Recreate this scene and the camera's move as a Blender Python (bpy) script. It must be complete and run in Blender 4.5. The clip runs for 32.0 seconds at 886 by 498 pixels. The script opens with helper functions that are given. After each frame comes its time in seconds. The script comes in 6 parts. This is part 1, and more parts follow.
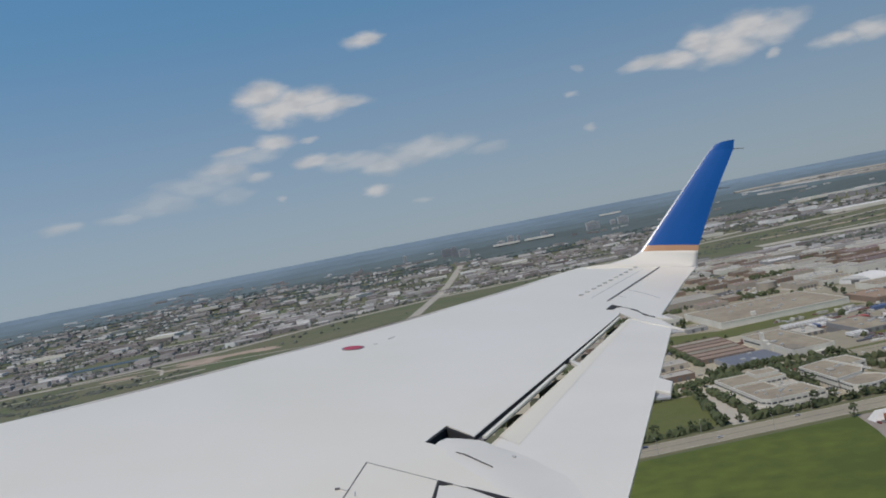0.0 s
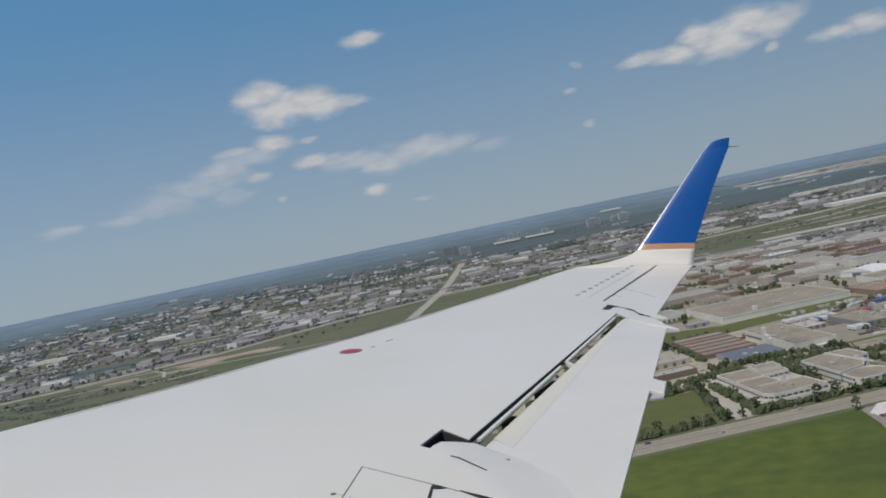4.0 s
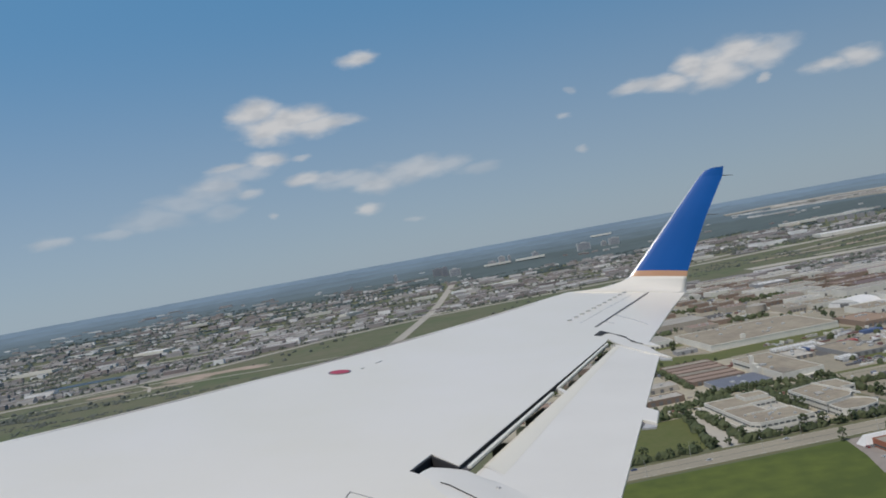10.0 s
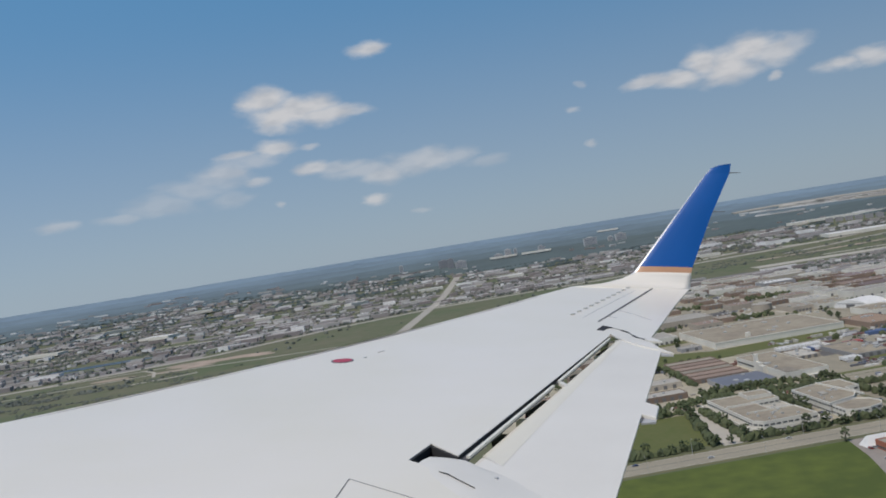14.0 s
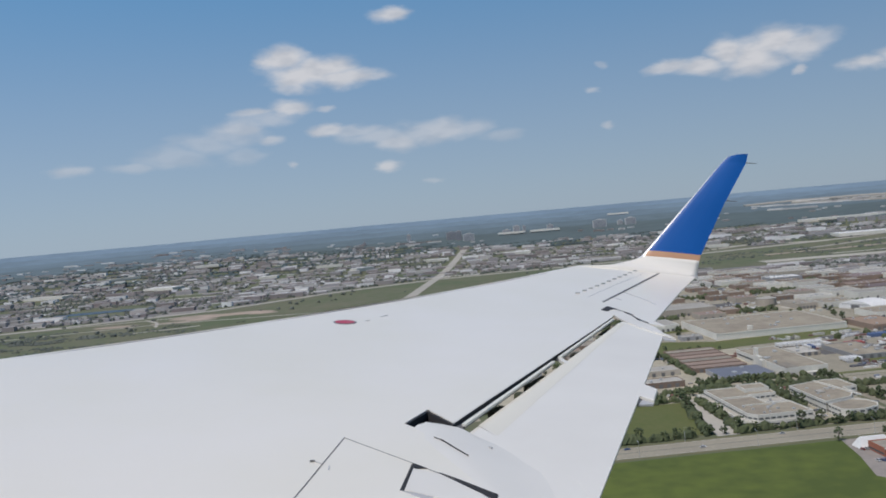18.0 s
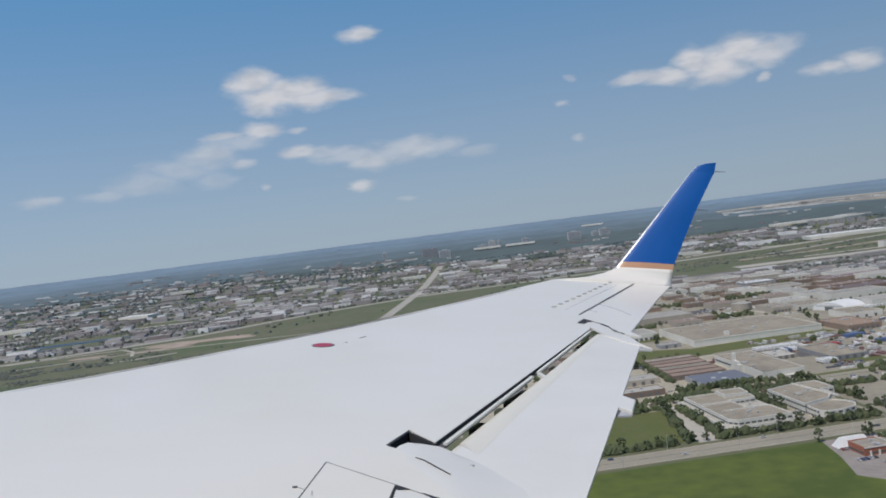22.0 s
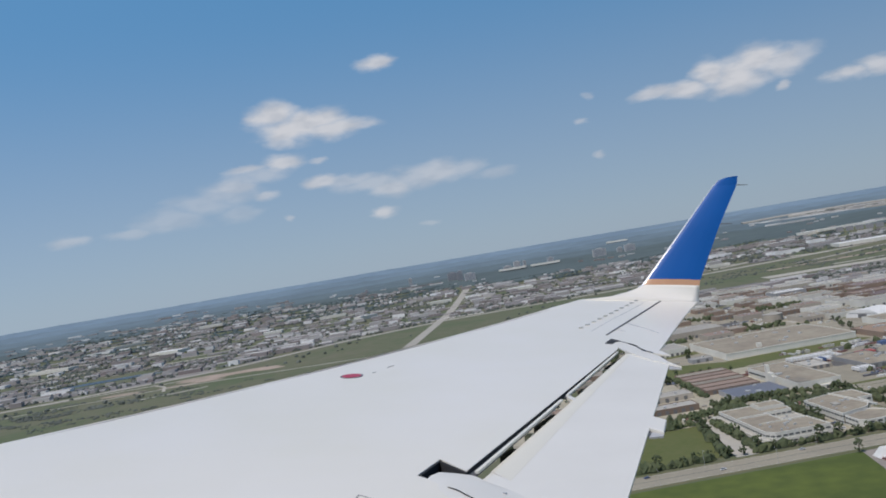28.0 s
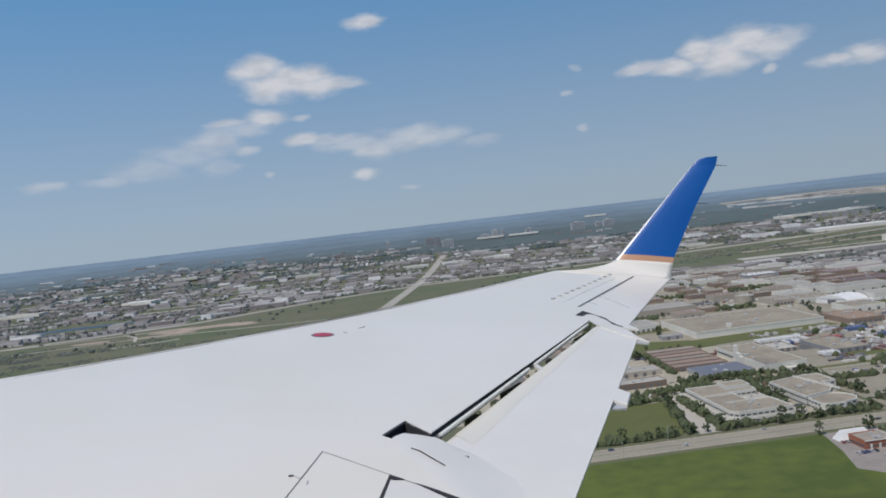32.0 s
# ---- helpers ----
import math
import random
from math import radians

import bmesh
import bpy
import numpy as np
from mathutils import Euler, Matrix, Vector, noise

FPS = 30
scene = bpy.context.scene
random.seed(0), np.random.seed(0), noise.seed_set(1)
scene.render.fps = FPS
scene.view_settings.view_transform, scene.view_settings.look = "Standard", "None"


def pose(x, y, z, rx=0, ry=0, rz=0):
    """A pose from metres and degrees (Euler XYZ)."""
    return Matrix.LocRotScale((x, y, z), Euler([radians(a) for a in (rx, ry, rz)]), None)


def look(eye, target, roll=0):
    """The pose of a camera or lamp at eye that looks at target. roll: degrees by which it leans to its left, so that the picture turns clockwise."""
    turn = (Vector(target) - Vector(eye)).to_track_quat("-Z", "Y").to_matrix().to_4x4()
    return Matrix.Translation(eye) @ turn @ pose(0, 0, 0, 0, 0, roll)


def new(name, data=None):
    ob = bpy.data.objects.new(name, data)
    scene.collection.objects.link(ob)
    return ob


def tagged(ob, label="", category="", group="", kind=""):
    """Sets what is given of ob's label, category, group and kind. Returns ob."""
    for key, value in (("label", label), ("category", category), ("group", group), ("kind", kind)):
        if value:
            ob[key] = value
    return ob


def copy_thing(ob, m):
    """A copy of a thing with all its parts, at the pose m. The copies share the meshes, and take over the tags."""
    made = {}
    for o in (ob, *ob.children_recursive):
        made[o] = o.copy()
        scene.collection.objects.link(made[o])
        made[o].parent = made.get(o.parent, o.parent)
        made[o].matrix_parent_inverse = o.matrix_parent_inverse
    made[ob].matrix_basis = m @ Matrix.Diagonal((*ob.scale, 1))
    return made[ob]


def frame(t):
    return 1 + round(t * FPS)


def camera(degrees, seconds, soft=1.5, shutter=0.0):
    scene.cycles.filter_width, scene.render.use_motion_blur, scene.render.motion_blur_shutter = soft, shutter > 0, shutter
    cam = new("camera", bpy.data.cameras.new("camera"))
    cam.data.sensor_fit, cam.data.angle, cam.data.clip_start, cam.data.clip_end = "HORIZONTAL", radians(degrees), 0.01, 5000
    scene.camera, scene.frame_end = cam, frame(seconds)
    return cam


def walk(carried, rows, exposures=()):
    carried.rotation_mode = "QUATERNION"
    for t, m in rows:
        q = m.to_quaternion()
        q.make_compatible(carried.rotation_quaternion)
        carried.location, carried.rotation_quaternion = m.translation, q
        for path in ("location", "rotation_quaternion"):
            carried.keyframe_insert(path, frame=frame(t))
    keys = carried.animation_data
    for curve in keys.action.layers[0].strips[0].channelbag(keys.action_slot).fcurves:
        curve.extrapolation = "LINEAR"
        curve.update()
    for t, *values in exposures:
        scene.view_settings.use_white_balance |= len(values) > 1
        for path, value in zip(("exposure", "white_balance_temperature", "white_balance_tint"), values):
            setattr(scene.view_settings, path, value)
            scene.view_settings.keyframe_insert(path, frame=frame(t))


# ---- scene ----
cam = camera(53.8, 32.0, soft=1.8)
# seconds, place, turn: a seat beside the window, looking out over the wing
ROWS = [
    (0.0, -0.043, 0.020, 179.964, 88.91, 11.07, 11.87),
    (0.5, 0.019, -0.028, 179.989, 89.65, 12.74, 12.50),
    (1.0, 0.002, -0.017, 179.968, 87.91, 9.04, 12.72),
    (1.5, -0.000, -0.001, 179.964, 88.07, 10.20, 12.69),
    (2.0, 0.049, -0.049, 179.986, 87.71, 10.90, 12.32),
    (2.5, -0.011, 0.017, 179.963, 88.33, 11.63, 12.09),
    (3.0, -0.002, 0.023, 179.978, 88.89, 11.64, 11.83),
    (3.5, 0.014, -0.018, 179.991, 88.78, 12.08, 11.82),
    (5.5, -0.017, 0.008, 179.991, 88.77, 8.65, 12.23),
    (6.0, -0.008, -0.002, 180.003, 88.64, 7.85, 12.10),
    (6.5, 0.005, -0.021, 180.007, 89.31, 7.92, 12.12),
    (7.0, 0.003, -0.008, 180.009, 90.12, 9.94, 11.92),
    (7.5, -0.008, 0.036, 179.997, 90.35, 11.06, 11.41),
    (8.0, -0.008, 0.043, 179.991, 90.96, 11.97, 11.46),
    (8.5, -0.009, -0.001, 180.009, 90.84, 11.31, 11.73),
    (9.0, -0.015, -0.007, 180.005, 90.90, 10.86, 11.84),
    (9.5, 0.000, 0.036, 180.002, 90.26, 10.29, 11.56),
    (10.0, -0.019, 0.031, 180.000, 90.07, 10.39, 11.28),
    (10.5, -0.010, 0.016, 180.000, 89.59, 9.37, 11.38),
    (11.0, 0.003, 0.003, 180.004, 89.66, 9.54, 11.40),
    (11.5, 0.004, 0.001, 179.998, 89.78, 9.19, 11.93),
    (12.0, 0.000, -0.017, 180.016, 90.52, 11.67, 11.59),
    (12.5, -0.009, 0.025, 179.990, 89.60, 9.54, 11.31),
    (13.0, -0.012, 0.027, 179.989, 90.67, 10.59, 11.63),
    (13.5, -0.001, 0.022, 179.994, 89.63, 8.84, 11.39),
    (14.0, -0.003, 0.010, 179.996, 89.60, 9.16, 11.70),
    (14.5, -0.037, 0.037, 179.983, 89.78, 9.61, 11.32),
    (16.5, -0.004, 0.004, 180.011, 91.35, 8.91, 12.00),
    (17.0, -0.013, -0.006, 180.013, 91.20, 8.19, 12.77),
    (17.5, -0.012, -0.018, 180.000, 89.32, 3.77, 13.74),
    (18.0, -0.016, 0.022, 179.976, 87.80, 5.09, 12.31),
    (18.5, -0.023, -0.025, 180.023, 89.75, 9.34, 11.30),
    (19.0, -0.003, 0.019, 180.016, 89.91, 9.68, 10.46),
    (19.5, -0.019, 0.024, 180.000, 89.34, 8.23, 10.79),
    (20.0, -0.002, 0.001, 180.004, 89.78, 8.57, 11.24),
    (20.5, 0.000, -0.029, 180.004, 90.24, 8.85, 11.46),
    (21.0, -0.011, -0.006, 179.983, 90.60, 7.33, 12.41),
    (21.5, -0.009, -0.002, 179.996, 90.23, 6.94, 11.89),
    (22.0, -0.001, -0.007, 179.991, 88.74, 7.14, 10.67),
    (22.5, 0.009, -0.018, 180.003, 89.85, 9.03, 11.28),
    (23.0, 0.003, -0.010, 179.993, 89.06, 7.91, 10.70),
    (23.5, 0.003, -0.007, 179.999, 89.26, 9.49, 9.52),
    (24.0, -0.008, -0.006, 180.000, 89.52, 9.13, 10.44),
    (24.5, 0.005, -0.007, 179.996, 89.89, 9.05, 11.32),
    (25.0, 0.003, 0.005, 179.977, 89.52, 7.92, 11.84),
    (25.5, -0.002, 0.027, 179.965, 88.79, 6.88, 11.65),
    (27.5, 0.007, 0.000, 180.003, 90.19, 9.46, 11.84),
    (28.0, 0.018, -0.032, 180.016, 90.51, 9.60, 12.29),
    (28.5, 0.015, -0.025, 180.013, 89.71, 7.24, 12.27),
    (29.0, 0.028, -0.022, 179.993, 86.39, 1.78, 11.90),
    (29.5, 0.021, -0.024, 179.984, 87.79, 5.61, 11.36),
    (30.0, 0.018, -0.017, 180.001, 88.17, 5.14, 11.43),
    (30.5, 0.015, -0.014, 180.001, 88.67, 7.85, 10.43),
    (31.0, 0.023, 0.004, 180.011, 88.30, 8.26, 10.06),
    (31.5, 0.017, 0.003, 179.995, 87.60, 6.57, 10.08),
    (32.0, 0.034, -0.035, 180.007, 88.05, 6.57, 10.89),
]
walk(cam, [(t, pose(x, y, z, a, b, c)) for t, x, y, z, a, b, c in ROWS],
     [(0, -0.42, 6800, 12), (9, -0.34, 6750, 11), (14, -0.30, 6700, 12), (18, -0.22, 6550, 13), (32, -0.22, 6500, 13)])

# light levels
SUN_STRENGTH, SKY_STRENGTH = 3.85, 0.10
SKY_TINT = (0.70, 0.84, 1.0, 1)
HAZE_LOW, HAZE_HIGH = (0.345, 0.455, 0.568, 1), (0.116, 0.318, 0.578, 1)
CLOUD_LIT, CLOUD_DIM = (0.73, 0.745, 0.765, 1), (0.60, 0.63, 0.67, 1)

# ---- world and sun: clear summer noon, sun high behind the camera ----
SUN = Vector((-0.28, -0.42, 0.863)).normalized()
world = bpy.data.worlds.new("sky")
scene.world = world
world.use_nodes = True
wn, wl = world.node_tree.nodes, world.node_tree.links
wn.clear()


def wnode(kind, *inputs, **props):
    n = wn.new(kind)
    for k, v in props.items():
        if k == "op":
            n.operation = v
        elif k == "sky":
            n.sky_type = v
    for i, v in enumerate(inputs):
        if v is None:
            continue
        if hasattr(v, "links"):
            wl.new(v, n.inputs[i])
        else:
            n.inputs[i].default_value = v
    return n


sky = wnode("ShaderNodeTexSky", sky="NISHITA")
sky.sun_disc = False
sky.sun_elevation = math.asin(SUN.z)
sky.sun_rotation = math.atan2(SUN.x, SUN.y)
sky.altitude, sky.air_density, sky.dust_density, sky.ozone_density = 300, 1.0, 0.15, 3.5

# direction -> (azimuth, elevation) in degrees, bent a little by noise
gen = wnode("ShaderNodeTexCoord").outputs["Generated"]
sep = wnode("ShaderNodeSeparateXYZ", gen)
azim = wnode("ShaderNodeMath", wnode("ShaderNodeMath", sep.outputs[0], sep.outputs[1], op="ARCTAN2").outputs[0], 57.2958, op="MULTIPLY").outputs[0]
elev = wnode("ShaderNodeMath", wnode("ShaderNodeMath", sep.outputs[2], op="ARCSINE").outputs[0], 57.2958, op="MULTIPLY").outputs[0]
flat = wnode("ShaderNodeCombineXYZ", azim, elev, 0.0).outputs[0]

wide_flat = wnode("ShaderNodeVectorMath", flat, (0.65, 1.5, 0.0), op="MULTIPLY").outputs[0]


def sky_noise(scale, detail, rough=0.55):
    n = wn.new("ShaderNodeTexNoise")
    wl.new(wide_flat, n.inputs["Vector"])
    n.inputs["Scale"].default_value, n.inputs["Detail"].default_value, n.inputs["Roughness"].default_value = scale, detail, rough
    return n


bend = wnode("ShaderNodeVectorMath", sky_noise(0.5, 4, 0.6).outputs["Color"], (0.5, 0.5, 0.5), op="SUBTRACT").outputs[0]
bend = wnode("ShaderNodeVectorMath", bend, (2.0, 0.75, 0.0), op="MULTIPLY").outputs[0]
bent = wnode("ShaderNodeVectorMath", flat, bend, op="ADD").outputs[0]
shape = dense_shape = None


def puff(az, el, wide, tall, dense=1.0):
    """One puff of cloud, in degrees from its middle to its rim; the noise gives it its edge."""
    global shape, dense_shape
    d = wnode("ShaderNodeVectorMath", bent, (az - 0.6, el - 0.5, 0), op="SUBTRACT").outputs[0]
    d = wnode("ShaderNodeVectorMath", d, (0.62 / wide, 0.62 / tall, 0), op="MULTIPLY").outputs[0]
    far = wn.new("ShaderNodeVectorMath")
    far.operation = "LENGTH"
    wl.new(d, far.inputs[0])
    near = wnode("ShaderNodeMath", 1.0, far.outputs["Value"], op="SUBTRACT").outputs[0]
    weighed = wnode("ShaderNodeMath", near, dense, op="MULTIPLY").outputs[0]
    shape = near if shape is None else wnode("ShaderNodeMath", shape, near, op="MAXIMUM").outputs[0]
    dense_shape = weighed if dense_shape is None else wnode("ShaderNodeMath", dense_shape, weighed, op="MAXIMUM").outputs[0]


# the large heap, and the torn bands below it
puff(-21.1, 11.2, 1.8, 1.0), puff(-19.9, 10.2, 2.9, 1.1), puff(-17.2, 9.85, 2.5, 0.72, 0.95), puff(-15.2, 9.8, 1.2, 0.4, 0.6), puff(-18.7, 10.6, 2.3, 0.85), puff(-20.6, 9.5, 1.6, 0.45, 0.5)
puff(-21.1, 8.2, 1.5, 0.58, 0.88), puff(-23.0, 8.05, 1.5, 0.38, 0.75), puff(-18.9, 8.0, 0.65, 0.28, 0.55), puff(-24.2, 7.1, 1.75, 0.6, 0.58), puff(-22.5, 6.3, 1.0, 0.35, 0.6), puff(-22.6, 7.55, 2.2, 0.6, 0.46), puff(-24.8, 6.75, 2.7, 0.85, 0.40)
puff(-26.1, 6.3, 2.6, 0.95, 0.36), puff(-28.4, 5.6, 2.8, 0.8, 0.32), puff(-30.6, 5.1, 1.6, 0.35, 0.34), puff(-24.2, 5.4, 1.4, 0.6, 0.28)
# the long thin bank
puff(-18.7, 6.6, 1.2, 0.44, 0.8), puff(-16.6, 6.4, 1.9, 0.42, 0.5), puff(-14.1, 5.7, 2.3, 0.72, 0.66), puff(-11.3, 6.0, 2.2, 0.8, 0.60), puff(-9.2, 6.0, 1.7, 0.55, 0.45), puff(-15.2, 6.05, 2.6, 0.55, 0.5), puff(-12.6, 5.95, 2.6, 0.75, 0.52), puff(-7.4, 5.4, 1.5, 0.45, 0.3)
# small ones
puff(-15.2, 4.1, 1.05, 0.42, 0.8), puff(-21.1, 4.6, 0.4, 0.22, 0.5), puff(-34.4, 5.1, 1.5, 0.38, 0.45), puff(-12.2, 2.8, 0.7, 0.21, 0.3), puff(-14.1, 13.5, 1.4, 0.5, 0.95)
puff(-1.4, 7.6, 0.5, 0.25, 0.5), puff(-0.5, 5.3, 0.5, 0.25, 0.5), puff(-0.6, 9.1, 0.5, 0.25, 0.35)
# the broad cloud behind the winglet, and its neighbours
puff(3.6, 8.4, 1.6, 0.52, 0.85), puff(5.3, 8.25, 2.1, 0.62, 0.95), puff(7.0, 8.85, 1.5, 1.05), puff(8.5, 8.6, 2.3, 1.3), puff(9.8, 9.05, 1.9, 1.15), puff(11.1, 8.7, 1.8, 0.95, 0.85), puff(12.1, 8.9, 1.3, 0.7, 0.45)
puff(10.9, 7.3, 0.5, 0.35, 0.72), puff(14.7, 7.2, 1.5, 0.45, 0.85), puff(16.4, 7.3, 1.5, 0.6, 0.85), puff(-40.2, 12.8, 1.9, 1.0)

tear = sky_noise(0.7, 4, 0.45).outputs[0]
tear = wnode("ShaderNodeMath", tear, 0.5, op="SUBTRACT").outputs[0]
edge = wnode("ShaderNodeMath", shape, wnode("ShaderNodeMath", tear, 0.75, op="MULTIPLY").outputs[0], op="ADD").outputs[0]
alpha = wn.new("ShaderNodeMapRange")
alpha.interpolation_type = "SMOOTHSTEP"
wl.new(edge, alpha.inputs["Value"])
alpha.inputs["From Min"].default_value, alpha.inputs["From Max"].default_value, alpha.inputs["To Max"].default_value = 0.24, 0.84, 0.90
weight = wnode("ShaderNodeMath", dense_shape, wnode("ShaderNodeMath", shape, 0.05, op="MAXIMUM").outputs[0], op="DIVIDE")
weight.use_clamp = True
inside = wnode("ShaderNodeMath", alpha.outputs[0], weight.outputs[0], op="MULTIPLY").outputs[0]
tone = wn.new("ShaderNodeMix")
tone.data_type = "RGBA"
billow = wn.new("ShaderNodeMapRange")
billow.interpolation_type = "SMOOTHSTEP"
wl.new(sky_noise(0.8, 3, 0.45).outputs[0], billow.inputs["Value"])
billow.inputs["From Min"].default_value, billow.inputs["From Max"].default_value = 0.36, 0.60
wl.new(billow.outputs[0], tone.inputs[0])
tone.inputs[6].default_value, tone.inputs[7].default_value = CLOUD_DIM, CLOUD_LIT
sky_lit = wnode("ShaderNodeBackground", sky.outputs[0], SKY_STRENGTH)
tint = wn.new("ShaderNodeMix")
tint.data_type, tint.blend_type = "RGBA", "MULTIPLY"
tint.inputs[0].default_value = 1.0
wl.new(sky.outputs[0], tint.inputs[6])
tint.inputs[7].default_value = SKY_TINT
# summer haze: pale towards the horizon, clearing with height
high = wn.new("ShaderNodeMapRange")
high.interpolation_type = "SMOOTHSTEP"
wl.new(elev, high.inputs["Value"])
high.inputs["From Min"].default_value, high.inputs["From Max"].default_value = -1.0, 19.0
haze = wn.new("ShaderNodeMix")
haze.data_type = "RGBA"
wl.new(high.outputs[0], haze.inputs[0])
haze.inputs[6].default_value, haze.inputs[7].default_value = HAZE_LOW, HAZE_HIGH
thin = wn.new("ShaderNodeMapRange")
wl.new(elev, thin.inputs["Value"])
thin.inputs["From Min"].default_value, thin.inputs["From Max"].default_value = 20.0, 60.0
thin.inputs["To Min"].default_value, thin.inputs["To Max"].default_value = 0.85, 0.0
strong = wnode("ShaderNodeVectorMath", tint.outputs[2], op="SCALE")
strong.inputs["Scale"].default_value = SKY_STRENGTH
air = wn.new("ShaderNodeMix")
air.data_type = "RGBA"
wl.new(thin.outputs[0], air.inputs[0]), wl.new(strong.outputs[0], air.inputs[6]), wl.new(haze.outputs[2], air.inputs[7])
# brighter towards the sun's side
side = wn.new("ShaderNodeMapRange")
wl.new(azim, side.inputs["Value"])
side.inputs["From Min"].default_value, side.inputs["From Max"].default_value = -45.0, 30.0
side.inputs["To Min"].default_value, side.inputs["To Max"].default_value = 1.09, 0.90
lean = wnode("ShaderNodeVectorMath", air.outputs[2], op="SCALE")
wl.new(side.outputs[0], lean.inputs["Scale"])
wl.new(lean.outputs[0], sky_lit.inputs[0])
sky_lit.inputs[1].default_value = 1.0
cloud_lit = wnode("ShaderNodeBackground", tone.outputs[2], 1.0)
both = wn.new("ShaderNodeMixShader")
wl.new(inside, both.inputs[0]), wl.new(sky_lit.outputs[0], both.inputs[1]), wl.new(cloud_lit.outputs[0], both.inputs[2])
wl.new(both.outputs[0], wn.new("ShaderNodeOutputWorld").inputs[0])

sun = new("sun", bpy.data.lights.new("sun", "SUN"))
sun.data.energy, sun.data.angle, sun.data.color = SUN_STRENGTH, radians(0.53), (1.0, 0.955, 0.89)
sun.matrix_world = look(SUN * 900, (0, 0, 0))


# ---- materials ----
def material(name, colour, rough=0.7, metal=0.0, other=None, small=3.0, large=0.2, spread=0.5, bump=0.0, random_tone=0.0, island=False, coat=0.0):
    """A surface of two tones, mixed by noise at two sizes (per metre), with a fine relief; random_tone varies it from object to object."""
    m = bpy.data.materials.new(name)
    m.use_nodes = True
    n, l = m.node_tree.nodes, m.node_tree.links
    b = n["Principled BSDF"]
    b.inputs["Roughness"].default_value, b.inputs["Metallic"].default_value = rough, metal
    b.inputs["Coat Weight"].default_value = coat
    b.inputs["Coat Roughness"].default_value = 0.12
    pos = n.new("ShaderNodeTexCoord").outputs["Object"]
    tones = []
    for s, detail in ((large, 3.0), (small, 5.0)):
        t = n.new("ShaderNodeTexNoise")
        l.new(pos, t.inputs["Vector"])
        t.inputs["Scale"].default_value, t.inputs["Detail"].default_value = s, detail
        tones.append(t.outputs[0])
    add = n.new("ShaderNodeMath")
    add.operation = "ADD"
    l.new(tones[0], add.inputs[0]), l.new(tones[1], add.inputs[1])
    rng = n.new("ShaderNodeMapRange")
    l.new(add.outputs[0], rng.inputs["Value"])
    rng.inputs["From Min"].default_value, rng.inputs["From Max"].default_value = 1 - spread, 1 + spread
    mix = n.new("ShaderNodeMix")
    mix.data_type = "RGBA"
    l.new(rng.outputs[0], mix.inputs[0])
    if other is None:
        other = tuple(c * 0.72 for c in colour)
    mix.inputs[6].default_value, mix.inputs[7].default_value = (*other, 1), (*colour, 1)
    out = mix.outputs[2]
    if random_tone:
        hsv = n.new("ShaderNodeHueSaturation")
        rnd = n.new("ShaderNodeNewGeometry").outputs["Random Per Island"] if island else n.new("ShaderNodeObjectInfo").outputs["Random"]
        val = n.new("ShaderNodeMapRange")
        l.new(rnd, val.inputs["Value"])
        val.inputs["To Min"].default_value, val.inputs["To Max"].default_value = 1 - random_tone, 1 + random_tone
        l.new(val.outputs[0], hsv.inputs["Value"]), l.new(out, hsv.inputs["Color"])
        out = hsv.outputs[0]
    l.new(out, b.inputs["Base Color"])
    if bump:
        bp = n.new("ShaderNodeBump")
        bp.inputs["Strength"].default_value, bp.inputs["Distance"].default_value = 0.5, bump
        l.new(tones[1], bp.inputs["Height"]), l.new(bp.outputs[0], b.inputs["Normal"])
    return m


def patchwork(name, colours, rough=0.85, size=0.01):
    """Many islands of one mesh, each in one of several colours by its own random number."""
    m = bpy.data.materials.new(name)
    m.use_nodes = True
    n, l = m.node_tree.nodes, m.node_tree.links
    b = n["Principled BSDF"]
    b.inputs["Roughness"].default_value = rough
    ramp = n.new("ShaderNodeValToRGB")
    ramp.color_ramp.interpolation = "CONSTANT"
    l.new(n.new("ShaderNodeNewGeometry").outputs["Random Per Island"], ramp.inputs[0])
    e = ramp.color_ramp.elements
    while len(e) < len(colours):
        e.new(0.5)
    for i, c in enumerate(colours):
        e[i].position, e[i].color = i / len(colours), (*c, 1)
    t = n.new("ShaderNodeTexNoise")
    l.new(n.new("ShaderNodeTexCoord").outputs["Object"], t.inputs["Vector"])
    t.inputs["Scale"].default_value, t.inputs["Detail"].default_value = size, 4
    val = n.new("ShaderNodeMapRange")
    l.new(t.outputs[0], val.inputs["Value"])
    val.inputs["From Min"].default_value, val.inputs["From Max"].default_value = 0.3, 0.7
    val.inputs["To Min"].default_value, val.inputs["To Max"].default_value = 0.75, 1.2
    hsv = n.new("ShaderNodeHueSaturation")
    l.new(ramp.outputs[0], hsv.inputs["Color"]), l.new(val.outputs[0], hsv.inputs["Value"])
    l.new(hsv.outputs[0], b.inputs["Base Color"])
    return m


